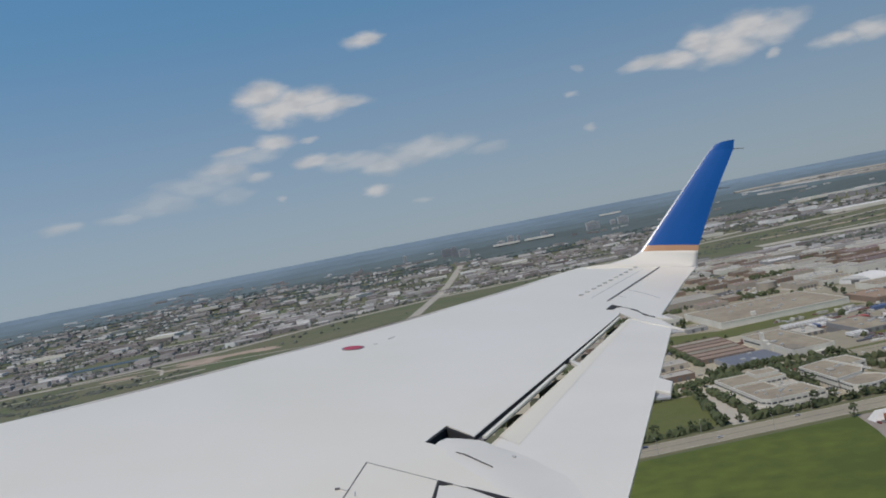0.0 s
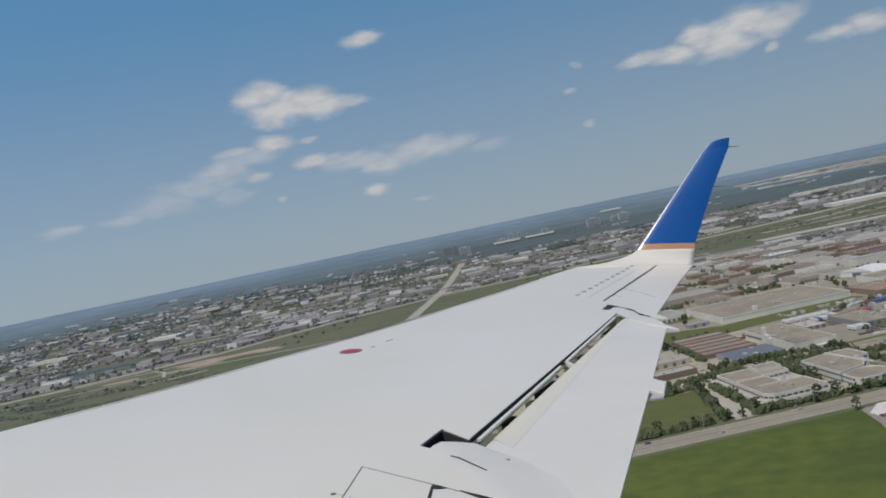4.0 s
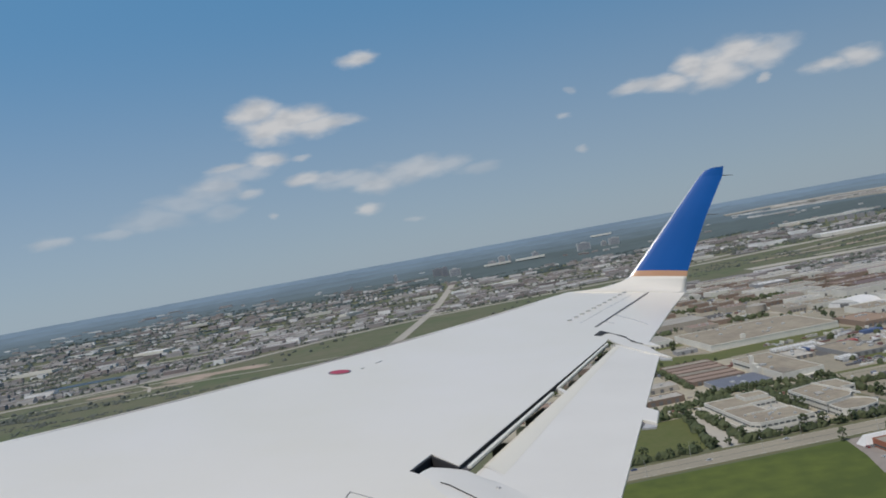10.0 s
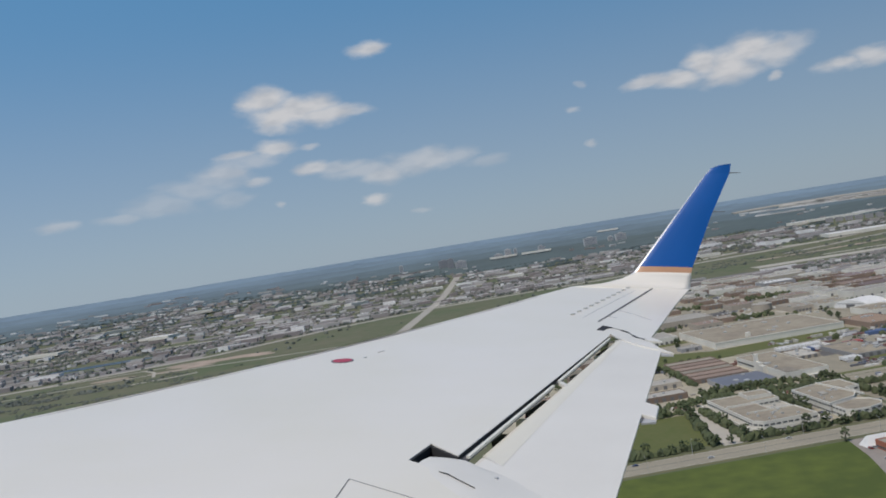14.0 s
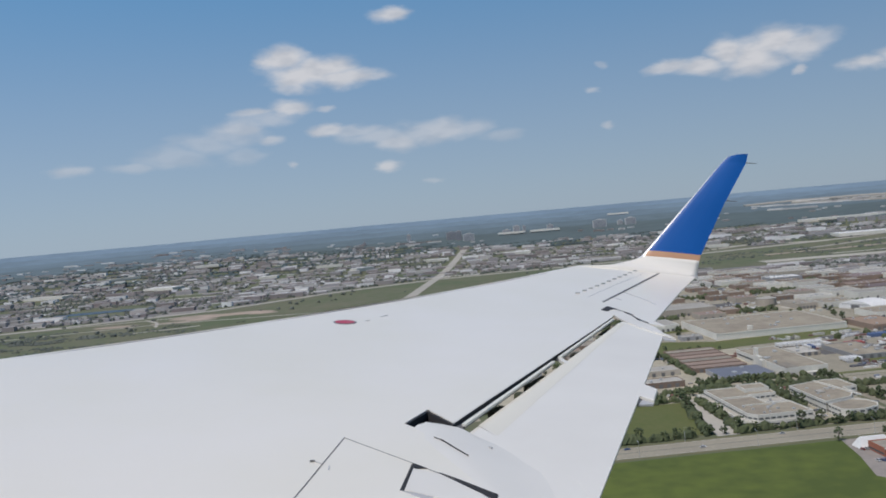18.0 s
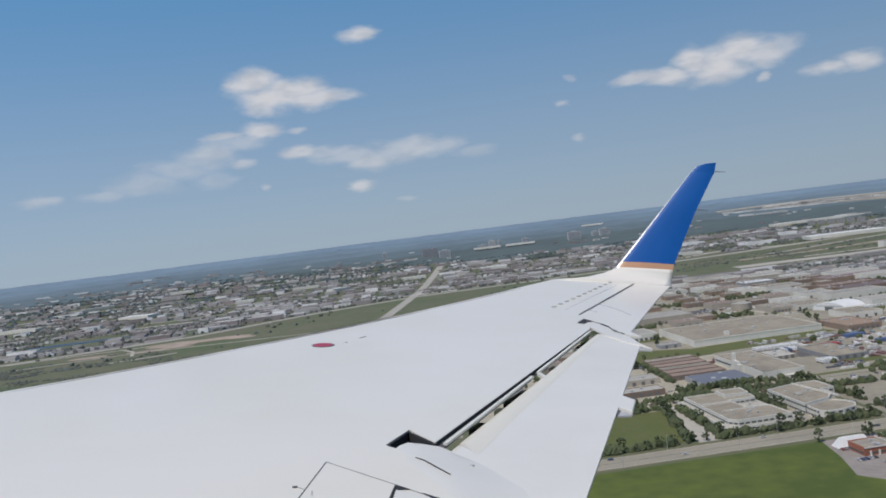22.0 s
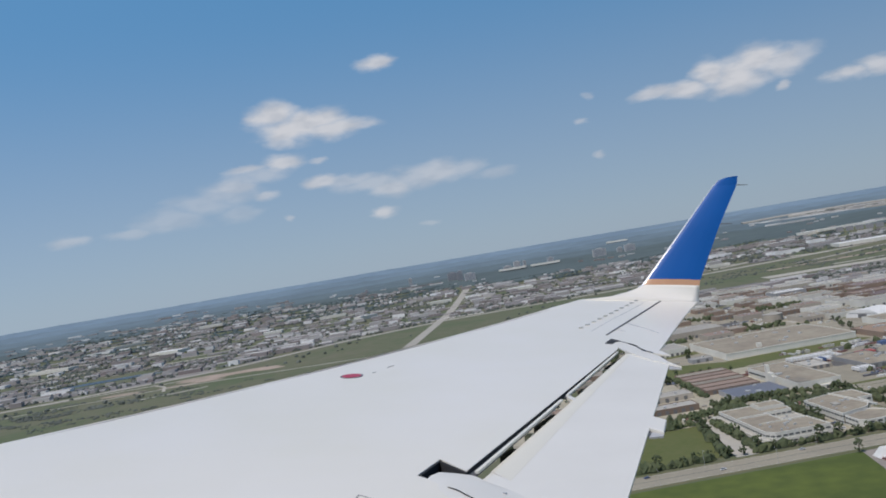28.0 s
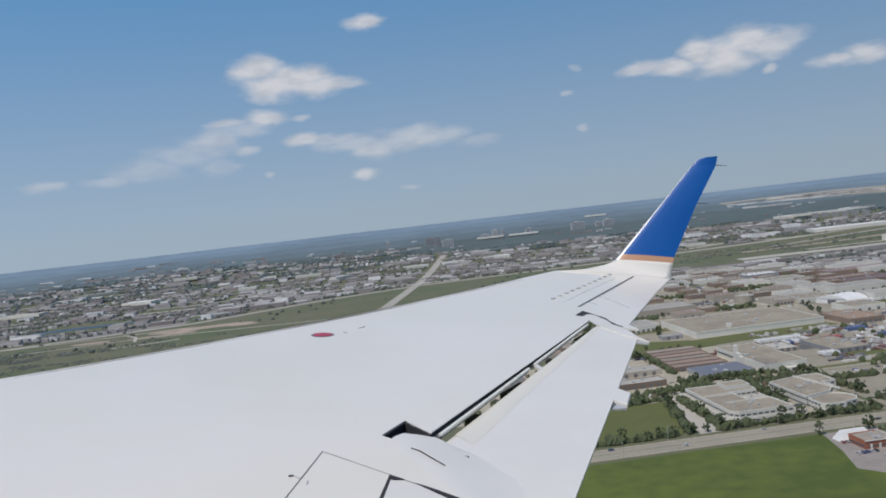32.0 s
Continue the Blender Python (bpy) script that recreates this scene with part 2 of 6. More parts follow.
WHITE_PAINT = material("wing_paint", (0.765, 0.730, 0.672), 0.34, other=(0.725, 0.69, 0.60), small=1.3, large=0.3, spread=0.35, coat=0.15)
FLAP_PAINT = material("flap_paint", (0.715, 0.695, 0.645), 0.4, other=(0.65, 0.63, 0.58), small=2.5, large=0.7, spread=0.4)
ROOT_PAINT = material("fairing_paint", (0.74, 0.72, 0.65), 0.42, other=(0.68, 0.66, 0.59), small=2.2, large=0.8, spread=0.4)
NOSE_CREAM = material("nose_cream", (0.69, 0.665, 0.575), 0.5, other=(0.64, 0.62, 0.55), small=7, large=1.5, spread=0.5)
LIP_PAINT = material("lip_paint", (0.72, 0.71, 0.64), 0.5, other=(0.68, 0.67, 0.60), small=9, large=1.5, spread=0.4)
NOSE_METAL = material("bare_nose", (0.80, 0.80, 0.82), 0.35, 0.35, other=(0.70, 0.70, 0.72), small=5, large=0.7)
BLUE_PAINT = material("blue_paint", (0.004, 0.086, 0.325), 0.42, other=(0.003, 0.078, 0.295), small=4, large=1)
BLUE_PAINT.node_tree.nodes["Principled BSDF"].inputs["Specular IOR Level"].default_value = 0.28
GOLD_PAINT = material("gold_paint", (0.52, 0.295, 0.175), 0.4, other=(0.46, 0.255, 0.145), small=8, large=2)
# near-black for gaps, and for shade painted into the slot and recess
CAVITY = material("well_shade_and_gaps", (0.028, 0.028, 0.03), 0.8, other=(0.018, 0.018, 0.02), small=14, large=3)
SEAL = material("rubber_seal", (0.15, 0.15, 0.155), 0.6, small=20, large=4)
RED_PAINT = material("red_marking", (0.50, 0.035, 0.07), 0.4, small=20, large=6)
GREY_RING = material("grey_ring", (0.20, 0.19, 0.21), 0.45, small=20, large=6)
# one grey for small marks and seams, and for painted shade
MARK_SHADE_GREY = material("mark_shade_grey", (0.50, 0.50, 0.51), 0.5, small=20, large=6)

MEADOW = material("meadow", (0.084, 0.110, 0.048), 0.95, other=(0.138, 0.132, 0.080), small=0.035, large=0.005, spread=0.24)
FIELD = material("mown_field", (0.098, 0.125, 0.019), 0.95, other=(0.064, 0.088, 0.014), small=0.06, large=0.012, spread=0.18)
LAWN = material("lawn", (0.085, 0.106, 0.026), 0.95, other=(0.118, 0.122, 0.042), small=0.2, large=0.03, spread=0.35)
DRY = material("dry_grass", (0.17, 0.15, 0.085), 0.95, other=(0.10, 0.11, 0.05), small=0.08, large=0.01, spread=0.35)
EARTH = material("bare_earth", (0.40, 0.31, 0.25), 0.95, other=(0.22, 0.20, 0.145), small=0.03, large=0.008, spread=0.25)
SAND = material("sand", (0.40, 0.32, 0.20), 0.95, other=(0.33, 0.26, 0.16), small=0.3, large=0.04)
ASPHALT = material("asphalt", (0.125, 0.12, 0.115), 0.9, other=(0.085, 0.083, 0.08), small=0.35, large=0.03, spread=0.35)
ROADWAY = material("worn_roadway", (0.33, 0.298, 0.225), 0.9, other=(0.24, 0.219, 0.17), small=0.4, large=0.03, spread=0.35)
LOT_GREY = material("worn_lot", (0.30, 0.265, 0.232), 0.92, other=(0.225, 0.20, 0.178), small=0.2, large=0.03, spread=0.3)
CONCRETE = material("concrete", (0.42, 0.39, 0.33), 0.88, other=(0.32, 0.30, 0.26), small=0.3, large=0.03, spread=0.4, random_tone=0.12)
YARD = material("yard_surface", (0.40, 0.36, 0.268), 0.92, other=(0.27, 0.245, 0.188), small=0.12, large=0.02, spread=0.35, random_tone=0.3)
MARKING = material("road_marking", (0.70, 0.70, 0.66), 0.7, small=2, large=0.2)
YELLOW_MARK = material("yellow_marking", (0.60, 0.42, 0.06), 0.7, small=2, large=0.2)

WALL_WHITE = material("white_cladding", (0.71, 0.69, 0.62), 0.65, small=0.5, large=0.06, other=(0.54, 0.52, 0.46), random_tone=0.08)
WALL_BEIGE = material("beige_wall", (0.46, 0.41, 0.34), 0.75, small=0.8, large=0.08, random_tone=0.12)
WALL_BRICK = material("brick_wall", (0.265, 0.195, 0.15), 0.85, small=1.5, large=0.1, random_tone=0.18)
WALL_RED = material("red_brick_wall", (0.38, 0.14, 0.085), 0.85, small=1.5, large=0.1)
WALL_GREY = material("grey_cladding", (0.33, 0.33, 0.33), 0.65, small=0.8, large=0.08, random_tone=0.15)
ROOF_TAN = material("gravel_roof", (0.325, 0.29, 0.235), 0.95, other=(0.22, 0.195, 0.16), small=0.16, large=0.03, spread=0.26, random_tone=0.18)
ROOF_DUN = material("dun_roof", (0.325, 0.287, 0.216), 0.95, other=(0.232, 0.197, 0.152), small=0.13, large=0.03, spread=0.26)
ROOF_GREY = material("membrane_roof", (0.44, 0.415, 0.365), 0.9, other=(0.315, 0.30, 0.265), small=0.3, large=0.04, spread=0.35, random_tone=0.2)
ROOF_WHITE = material("white_roof", (0.74, 0.735, 0.715), 0.7, other=(0.58, 0.575, 0.555), small=0.3, large=0.04, random_tone=0.08)
ROOF_MAUVE = material("mauve_roof", (0.215, 0.165, 0.158), 0.9, other=(0.17, 0.13, 0.125), small=0.3, large=0.05, random_tone=0.2)
ROOF_BROWN = material("brown_roof", (0.29, 0.215, 0.17), 0.9, other=(0.225, 0.17, 0.14), small=0.3, large=0.05, random_tone=0.15)
ROOF_RUST = material("rusty_roof", (0.33, 0.235, 0.165), 0.9, other=(0.26, 0.19, 0.14), small=0.2, large=0.04, spread=0.3)
UNIT_METAL = material("galvanised_unit", (0.55, 0.55, 0.54), 0.5, 0.3, small=1.5, large=0.3, random_tone=0.1)
DARK_GLASS = material("window_glass", (0.115, 0.125, 0.125), 0.12, small=0.6, large=0.1)
DOOR_DARK = material("dock_door", (0.16, 0.16, 0.16), 0.6, small=1.5, large=0.2)
LEAF = material("leaves", (0.076, 0.096, 0.042), 0.85, other=(0.054, 0.072, 0.033), small=1.2, large=0.15, random_tone=0.28)
BARK = material("bark", (0.10, 0.075, 0.055), 0.95, small=3, large=0.5)
TYRE = material("tyre", (0.02, 0.02, 0.02), 0.8, small=8, large=1)
CAR_PAINTS = [material("car_paint", c, 0.3, small=2, large=0.4, coat=0.4) for c in
              ((0.70, 0.70, 0.70), (0.05, 0.05, 0.055), (0.35, 0.36, 0.37), (0.32, 0.03, 0.03), (0.04, 0.09, 0.26))]
ORANGE = material("orange_tank", (0.62, 0.24, 0.03), 0.4, small=2, large=0.3)
TARP_RED = material("red_tarp", (0.40, 0.085, 0.075), 0.6, small=0.6, large=0.1)
DECK_BLUE = material("blue_deck", (0.165, 0.18, 0.215), 0.7, other=(0.125, 0.135, 0.165), small=0.2, large=0.04)
TARP_BLUE = material("blue_tarp", (0.10, 0.15, 0.28), 0.6, small=0.6, large=0.1)
WATER = material("pond_water", (0.045, 0.06, 0.08), 0.35, small=0.2, large=0.02)


# ---- helpers for shapes ----
def mesh_of(name, bm, mat, smooth=False):
    bmesh.ops.recalc_face_normals(bm, faces=bm.faces[:])
    me = bpy.data.meshes.new(name)
    bm.to_mesh(me)
    bm.free()
    me.materials.append(mat)
    if smooth:
        me.shade_smooth()
    return me


def part(name, bm, mat, parent, label="", smooth=False):
    ob = new(name, mesh_of(name, bm, mat, smooth))
    ob.parent = parent
    return tagged(ob, label)


def piece(name, me, parent, m=None):
    """One of many alike pieces: an object of its own on a shared mesh."""
    ob = new(name, me)
    ob.parent = parent
    if m is not None:
        ob.matrix_basis = m
    return ob


def thing(name, m, label, category, group="", kind=""):
    ob = new(name)
    ob.matrix_basis = m
    return tagged(ob, label, category, group, kind)


def box(bm, x, y, z, sx, sy, sz, rz=0.0):
    """A box on its base at (x, y, z)."""
    m = Matrix.Translation((x, y, z + sz / 2)) @ Matrix.Rotation(rz, 4, "Z") @ Matrix.Diagonal((sx, sy, sz, 1))
    return bmesh.ops.create_cube(bm, size=1.0, matrix=m)["verts"]


def box_bm(*a, **k):
    bm = bmesh.new()
    box(bm, *a, **k)
    return bm


def slab(points, thick):
    """A plate with that outline: top at the given points, thick downwards."""
    bm = bmesh.new()
    top = [bm.verts.new(p) for p in points]
    low = [bm.verts.new((p[0], p[1], p[2] - thick)) for p in points]
    bm.faces.new(top)
    bm.faces.new(low[::-1])
    for i in range(len(top)):
        j = (i + 1) % len(top)
        bm.faces.new((top[i], low[i], low[j], top[j]))
    return bm


def tube(bm, a, b, r, n=8, r2=None):
    a, b = Vector(a), Vector(b)
    q = (b - a).to_track_quat("Z", "Y").to_matrix().to_4x4()
    bmesh.ops.create_cone(bm, cap_ends=True, segments=n, radius1=r, radius2=r if r2 is None else r2, depth=(b - a).length,
                          matrix=Matrix.Translation((a + b) / 2) @ q)


def rise(r):
    """The land's height by its distance: level, then bent up so its rim fits the camera's skyline."""
    return 0.0 if r < 2600 else 152.0 * ((r - 2600) / 2350) ** 1.45


def land(x, y):
    return rise(math.hypot(x, y))


# ---- the airplane's wing, climbing nose-up over the land ----
ALT = 180.0
HULL = Matrix.Translation((0, 0, ALT)) @ pose(0, 0, 0, -1.15, 4.53, -0.05)
wing = thing("airplane_wing", HULL, "white swept airliner wing with blue winglet and flaps lowered", "wing")


def le(y):
    return -5.854 + 0.52 * y


def te(y):
    return -0.91 + 0.153 * y


def slot(y):
    """Where the fixed wing ends ahead of the flap."""
    return -0.66 + 0.2018 * (y - 4.84)


def skin(x, y, up=0.0):
    """A point of the wing's upper skin."""
    k = y - 4.3
    zl, zt = -0.82 + 0.0278 * k + 0.00608 * max(0.0, k) * (y - 7.5), -1.2 + 0.048 * y
    s = (x - le(y)) / (te(y) - le(y))
    return Vector((x, y, zl + (zt - zl) * s + up))


# main upper panel, ahead of the flap slot, and the aileron area
outline = [(le(y), y) for y in (0.2, 3.0, 6.0, 9.55)]
outline += [(-0.62, 10.02), (-0.33, 10.24), (0.0, 10.33), (0.70, 10.33), (0.655, 10.15), (0.442, 8.96), (0.149, 7.131), (0.10, 7.05), (0.03, 7.15), (-0.04, 7.385), (-0.15, 7.50), (-0.19, 7.16), (-0.834, 3.98), (-1.00, 4.16), (-1.052, 3.90),
            (-0.998, 3.862), (-0.94, 3.80), (-0.88, 3.72), (-0.69, 3.56), (-0.49, 3.15), (-0.43, 2.6), (-0.60, 0.2)]
bm = bmesh.new()
bm.faces.new([bm.verts.new((x, y, 0)) for x, y in outline])
for i in range(1, 42):
    bmesh.ops.bisect_plane(bm, geom=bm.verts[:] + bm.edges[:] + bm.faces[:], plane_co=(0, i * 0.25, 0), plane_no=(0, 1, 0))
for i in range(1, 17):
    bmesh.ops.bisect_plane(bm, geom=bm.verts[:] + bm.edges[:] + bm.faces[:], plane_co=(-5.5 + i * 0.375, 0, 0), plane_no=(1, 0, 0))
top = bm.faces[:]
low = [v for v in bmesh.ops.extrude_face_region(bm, geom=top)["geom"] if isinstance(v, bmesh.types.BMVert)]
low_set = set(low)
for v in bm.verts:
    p = skin(v.co.x, v.co.y)
    rear = slot(v.co.y) if v.co.y < 7.3 else te(v.co.y)
    thick = 0.010 + 0.07 * max(0.0, min(1.0, (rear - v.co.x) / 0.7))
    v.co = p - Vector((0, 0, thick if v in low_set else 0.0))
part("wing_skin", bm, WHITE_PAINT, wing, "glossy white painted upper skin")
# rounded nose
bm = bmesh.new()
rows = []
for y in (0.2, 2.0, 4.0, 6.0, 8.0, 9.55):
    p, r = skin(le(y), y), 0.10 - 0.006 * y
    rows.append([bm.verts.new((p.x - r * math.sin(a) * 0.9, p.y, p.z - r * (1 - math.cos(a)))) for a in (i * math.pi / 8 for i in range(9))])
for a, b in zip(rows, rows[1:]):
    for i in range(8):
        bm.faces.new((a[i], a[i + 1], b[i + 1], b[i]))
part("leading_edge", bm, WHITE_PAINT, wing, "smooth white rounded leading edge", True)
# lower skin closes the box
part("lower_skin", slab([skin(x, y, -0.32 + 0.02 * y) for x, y in ((le(0.2) + 0.1, 0.2), (le(9.5) + 0.1, 9.5), (0.35, 10.2), (-0.95, 7.3), (-1.7, 4.2), (-1.2, 0.2))], 0.03), ROOT_PAINT, wing)


def strip(name, pts, width, mat, up=0.004, label=""):
    """A thin raised line along the skin."""
    bm = bmesh.new()
    for (x0, y0), (x1, y1) in zip(pts, pts[1:]):
        a, b = skin(x0, y0, up), skin(x1, y1, up)
        d = (b - a).normalized()
        s = Vector((-d.y, d.x, 0)) * width / 2
        v = [bm.verts.new(p) for p in (a - s, a + s, b + s, b - s)]
        w = [bm.verts.new(p.co - Vector((0, 0, 0.006))) for p in v]
        bm.faces.new(v)
        for i in range(4):
            bm.faces.new((v[i], v[(i + 1) % 4], w[(i + 1) % 4], w[i]))
    return part(name, bm, mat, wing, label)


# flap well and the lowered outboard flap, its ends shifted to fit the camera's view
bm = bmesh.new()
for (x0, y0), (x1, y1), (nx, ny), drop in (((-0.188, 7.17), (-0.832, 3.99), (0.004, 0), 0.03), ((-0.826, 3.97), (-1.00, 4.15), (-0.009, -0.010), 0.10), ((-1.00, 4.16), (-1.05, 3.90), (0.012, 0), 0.10)):
    v = [bm.verts.new(p) for p in (skin(x0, y0, -0.003), skin(x1, y1, -0.003), skin(x1, y1, -drop), skin(x0, y0, -drop))]
    w = [bm.verts.new(p.co + Vector((nx, ny, 0))) for p in v]
    bm.faces.new(v), bm.faces.new(w[::-1])
    for i in range(4):
        bm.faces.new((v[i], v[(i + 1) % 4], w[(i + 1) % 4], w[i]))
# the shade inside the slot and recess is put into their colour
part("slot_wall", bm, CAVITY, wing, "rear wall of the wing box, shade painted near-black")
part("recess_floor", slab([skin(x, y, -0.07) for x, y in ((-1.05, 3.91), (-1.0, 4.15), (-0.80, 4.0), (-0.72, 3.9), (-0.9, 3.92))], 0.02), CAVITY, wing, "recess at the flap's end, shade painted near-black")
# dark strip standing in for shade, and bright spoiler lip, along the slot
for name, lo, hi, z0, z1, mat, lab in (("slot_seal", (0.002, 0.002), (0.032, 0.012), -0.020, -0.024, SEAL, "dark strip painted as shade along the slot"), ("slot_lip", (0.028, 0.010), (0.046, 0.027), -0.006, -0.006, LIP_PAINT, "pale lip along the slot")):
    bm = bmesh.new()
    for y0, y1 in ((4.00, 5.47), (5.60, 7.14)):
        e = [slot(y) + k[0] + (k[1] - k[0]) * (y - 4.3) / 2.7 for y in (y0, y1) for k in (lo, hi)]
        v = [bm.verts.new(p) for p in (skin(e[0], y0, z0), skin(e[2], y1, z0), skin(e[3], y1, z1), skin(e[1], y0, z1))]
        w = [bm.verts.new(p.co - Vector((0, 0, 0.012))) for p in v]
        bm.faces.new(v), bm.faces.new(w[::-1])
        for i in range(4):
            bm.faces.new((v[i], v[(i + 1) % 4], w[(i + 1) % 4], w[i]))
    part(name, bm, mat, wing, lab)

FLAP_TOP = [(-0.112, 7.09, -0.855), (-0.748, 4.00, -1.015)]


def flap_at(s, f):
    """A point of the flap: s from its outer to its inner end, f from the nose to the trailing edge."""
    a = Vector(FLAP_TOP[0]).lerp(Vector(FLAP_TOP[1]), s)
    b = Vector((0.200, 6.590, -0.896)).lerp(Vector((-0.160, 3.114, -1.089)), s)
    return a.lerp(b, f)


SECTION = ((0.02, -0.13), (-0.03, -0.08), (-0.036, -0.035), (-0.02, -0.014), (0.02, -0.004), (0.09, 0.0), (0.35, 0.0), (0.7, 0.0), (1.0, 0.0), (1.0, -0.012), (0.4, -0.10), (0.1, -0.15))


def flap_span(s0, s1, n, back=0.0):
    """The flap's body between two places of its span; back: how far its rear reaches beyond the outer flap's."""
    bm = bmesh.new()
    grid = []
    for i in range(n + 1):
        row = []
        for f, dz in SECTION:
            p = flap_at(s0 + (s1 - s0) * i / n, f)
            row.append(bm.verts.new((p.x + back * max(0.0, f), p.y, p.z + dz)))
        grid.append(row)
    m = len(SECTION)
    for a, b in zip(grid, grid[1:]):
        for i in range(m):
            bm.faces.new((a[i], b[i], b[(i + 1) % m], a[(i + 1) % m]))
    bm.faces.new(grid[0]), bm.faces.new(grid[-1][::-1])
    return bm


def flap_nose(s0, s1, n):
    """The rounded nose strip, laid over the front of the flap."""
    bm = bmesh.new()
    rows = []
    for i in range(n + 1):
        s = s0 + (s1 - s0) * i / n
        row = [flap_at(s, f) + Vector((-0.002 * (f < 0), 0, dz + 0.0015)) for f, dz in SECTION[2:6]]
        row.append(flap_at(s, 0.125 + 0.06 * s) + Vector((0, 0, 0.0008)))
        rows.append([bm.verts.new(p) for p in row])
    for a, b in zip(rows, rows[1:]):
        for i in range(4):
            bm.faces.new((a[i], b[i], b[i + 1], a[i + 1])).smooth = True
    low = [[bm.verts.new(v.co - Vector((0, 0, 0.001))) for v in row] for row in rows]
    for a, b in zip(low, low[1:]):
        for i in range(4):
            bm.faces.new((a[i + 1], b[i + 1], b[i], a[i]))
    return bm


flap = part("outboard_flap", flap_span(0.0, 0.972, 12), FLAP_PAINT, wing, "white flap, lowered behind an open slot")
part("inboard_flap", flap_span(0.976, 1.92, 11, 0.055), FLAP_PAINT, wing, "white inner flap beside the cabin")
part("flap_nose", flap_nose(0.02, 0.968, 10), NOSE_CREAM, flap, "cream rounded nose of the flap")
# rounded inner end of the flap, with its fairing
def flap_height(x, y):
    """Height of the flap's upper face below that place."""
    u, f = 0.9, 0.3
    for _ in range(12):
        p = flap_at(u, f)
        du, df = flap_at(u + 0.01, f) - p, flap_at(u, f + 0.01) - p
        det = (du.x * df.y - du.y * df.x) * 100
        u += ((x - p.x) * df.y - (y - p.y) * df.x) / det
        f += (du.x * (y - p.y) - du.y * (x - p.x)) / det
    return flap_at(u, f).z


bm = bmesh.new()
ends = []
for (x0, y0, up), (x1, y1) in (((-0.815, 3.962, -0.012), (-0.67, 3.87)), ((-0.895, 3.979, -0.010), (-0.58, 3.81)), ((-0.965, 3.974, -0.006), (-0.49, 3.74)), ((-0.990, 3.915, -0.004), (-0.40, 3.66)),
                               ((-0.998, 3.858, -0.003), (-0.33, 3.58)), ((-0.93, 3.73, -0.001), (-0.22, 3.46)), ((-0.85, 3.60, -0.001), (-0.17, 3.32)), ((-0.74, 3.45, -0.001), (-0.15, 3.16)), ((-0.58, 3.22, -0.001), (-0.145, 3.0)), ((-0.50, 3.0, -0.001), (-0.15, 2.76)), ((-0.50, 2.6, -0.001), (-0.16, 2.4))):
    a, c = skin(x0, y0, up), Vector((x1, y1, flap_height(x1, y1) + 0.0006))
    ends.append([bm.verts.new((*a.lerp(c, f)[:2], a.z + (c.z - a.z) * f * f * (3 - 2 * f))) for f in (0, 0.06, 0.15, 0.25, 0.37, 0.5, 0.63, 0.75, 0.85, 0.94, 1.0)])
for a, c in zip(ends, ends[1:]):
    for i in range(10):
        bm.faces.new((a[i], a[i + 1], c[i + 1], c[i])).smooth = True
under = [[bm.verts.new(v.co - Vector((0, 0, 0.006 + 0.04 * (k not in (0, 10))))) for k, v in enumerate(row)] for row in ends]
for a, c in zip(under, under[1:]):
    for i in range(10):
        bm.faces.new((a[i + 1], a[i], c[i], c[i + 1]))
part("flap_end_fairing", bm, FLAP_PAINT, flap, "cream rounded fairing at the flap's inner end")


def inlay(name, pts, mat, up=0.003, label=""):
    """A thin shaped plate, gap or painted shadow lying on the skin."""
    return part(name, slab([skin(x, y, up) for x, y in pts], 0.008), mat, wing, label)


inlay("flap_end_gap", ((-0.875, 3.738), (-0.826, 3.708), (-0.761, 3.633), (-0.682, 3.545), (-0.760, 3.627), (-0.827, 3.700)), CAVITY, 0.006, "dark curved gap")
inlay("flap_root_gap", ((-0.884, 3.394), (-0.812, 3.350), (-0.863, 3.336)), CAVITY, 0.004, "dark wedge beside the spoiler")
inlay("flap_root_gap", ((-0.755, 3.320), (-0.661, 3.266), (-0.500, 3.162), (-0.497, 3.095), (-0.555, 3.152), (-0.744, 3.306)), CAVITY, 0.004, "dark wedge beside the spoiler")
inlay("drain_mark", ((-0.63, 3.745), (-0.612, 3.738), (-0.617, 3.728), (-0.630, 3.731)), MARK_SHADE_GREY, -0.014, "small dark drain mark")
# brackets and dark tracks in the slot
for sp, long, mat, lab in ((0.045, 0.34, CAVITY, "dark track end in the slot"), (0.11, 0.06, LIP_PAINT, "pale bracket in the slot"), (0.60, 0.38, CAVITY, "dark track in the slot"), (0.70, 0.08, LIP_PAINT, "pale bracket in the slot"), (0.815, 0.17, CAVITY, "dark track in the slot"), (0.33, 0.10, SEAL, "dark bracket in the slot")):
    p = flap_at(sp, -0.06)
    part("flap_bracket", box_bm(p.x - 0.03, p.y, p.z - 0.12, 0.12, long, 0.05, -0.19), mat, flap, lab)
part("slot_bridge", slab([skin(-0.480, 5.575, -0.012), skin(-0.385, 5.42, -0.03), skin(-0.36, 5.465, -0.03), skin(-0.470, 5.625, -0.012)], 0.02), FLAP_PAINT, wing, "pale bridge across the slot")
# fairing of the flap track that sticks out behind
bm = slab([Vector(p) for p in ((-0.06, 5.12, -0.985), (0.038, 5.105, -0.977), (0.115, 4.995, -0.985), (0.092, 4.760, -0.999), (0.008, 4.835, -0.992), (-0.09, 4.90, -0.996))], 0.022)
bmesh.ops.bevel(bm, geom=bm.edges[:], offset=0.004, segments=1, affect="EDGES")
part("track_fairing", bm, FLAP_PAINT, flap, "white fairing of the flap track")
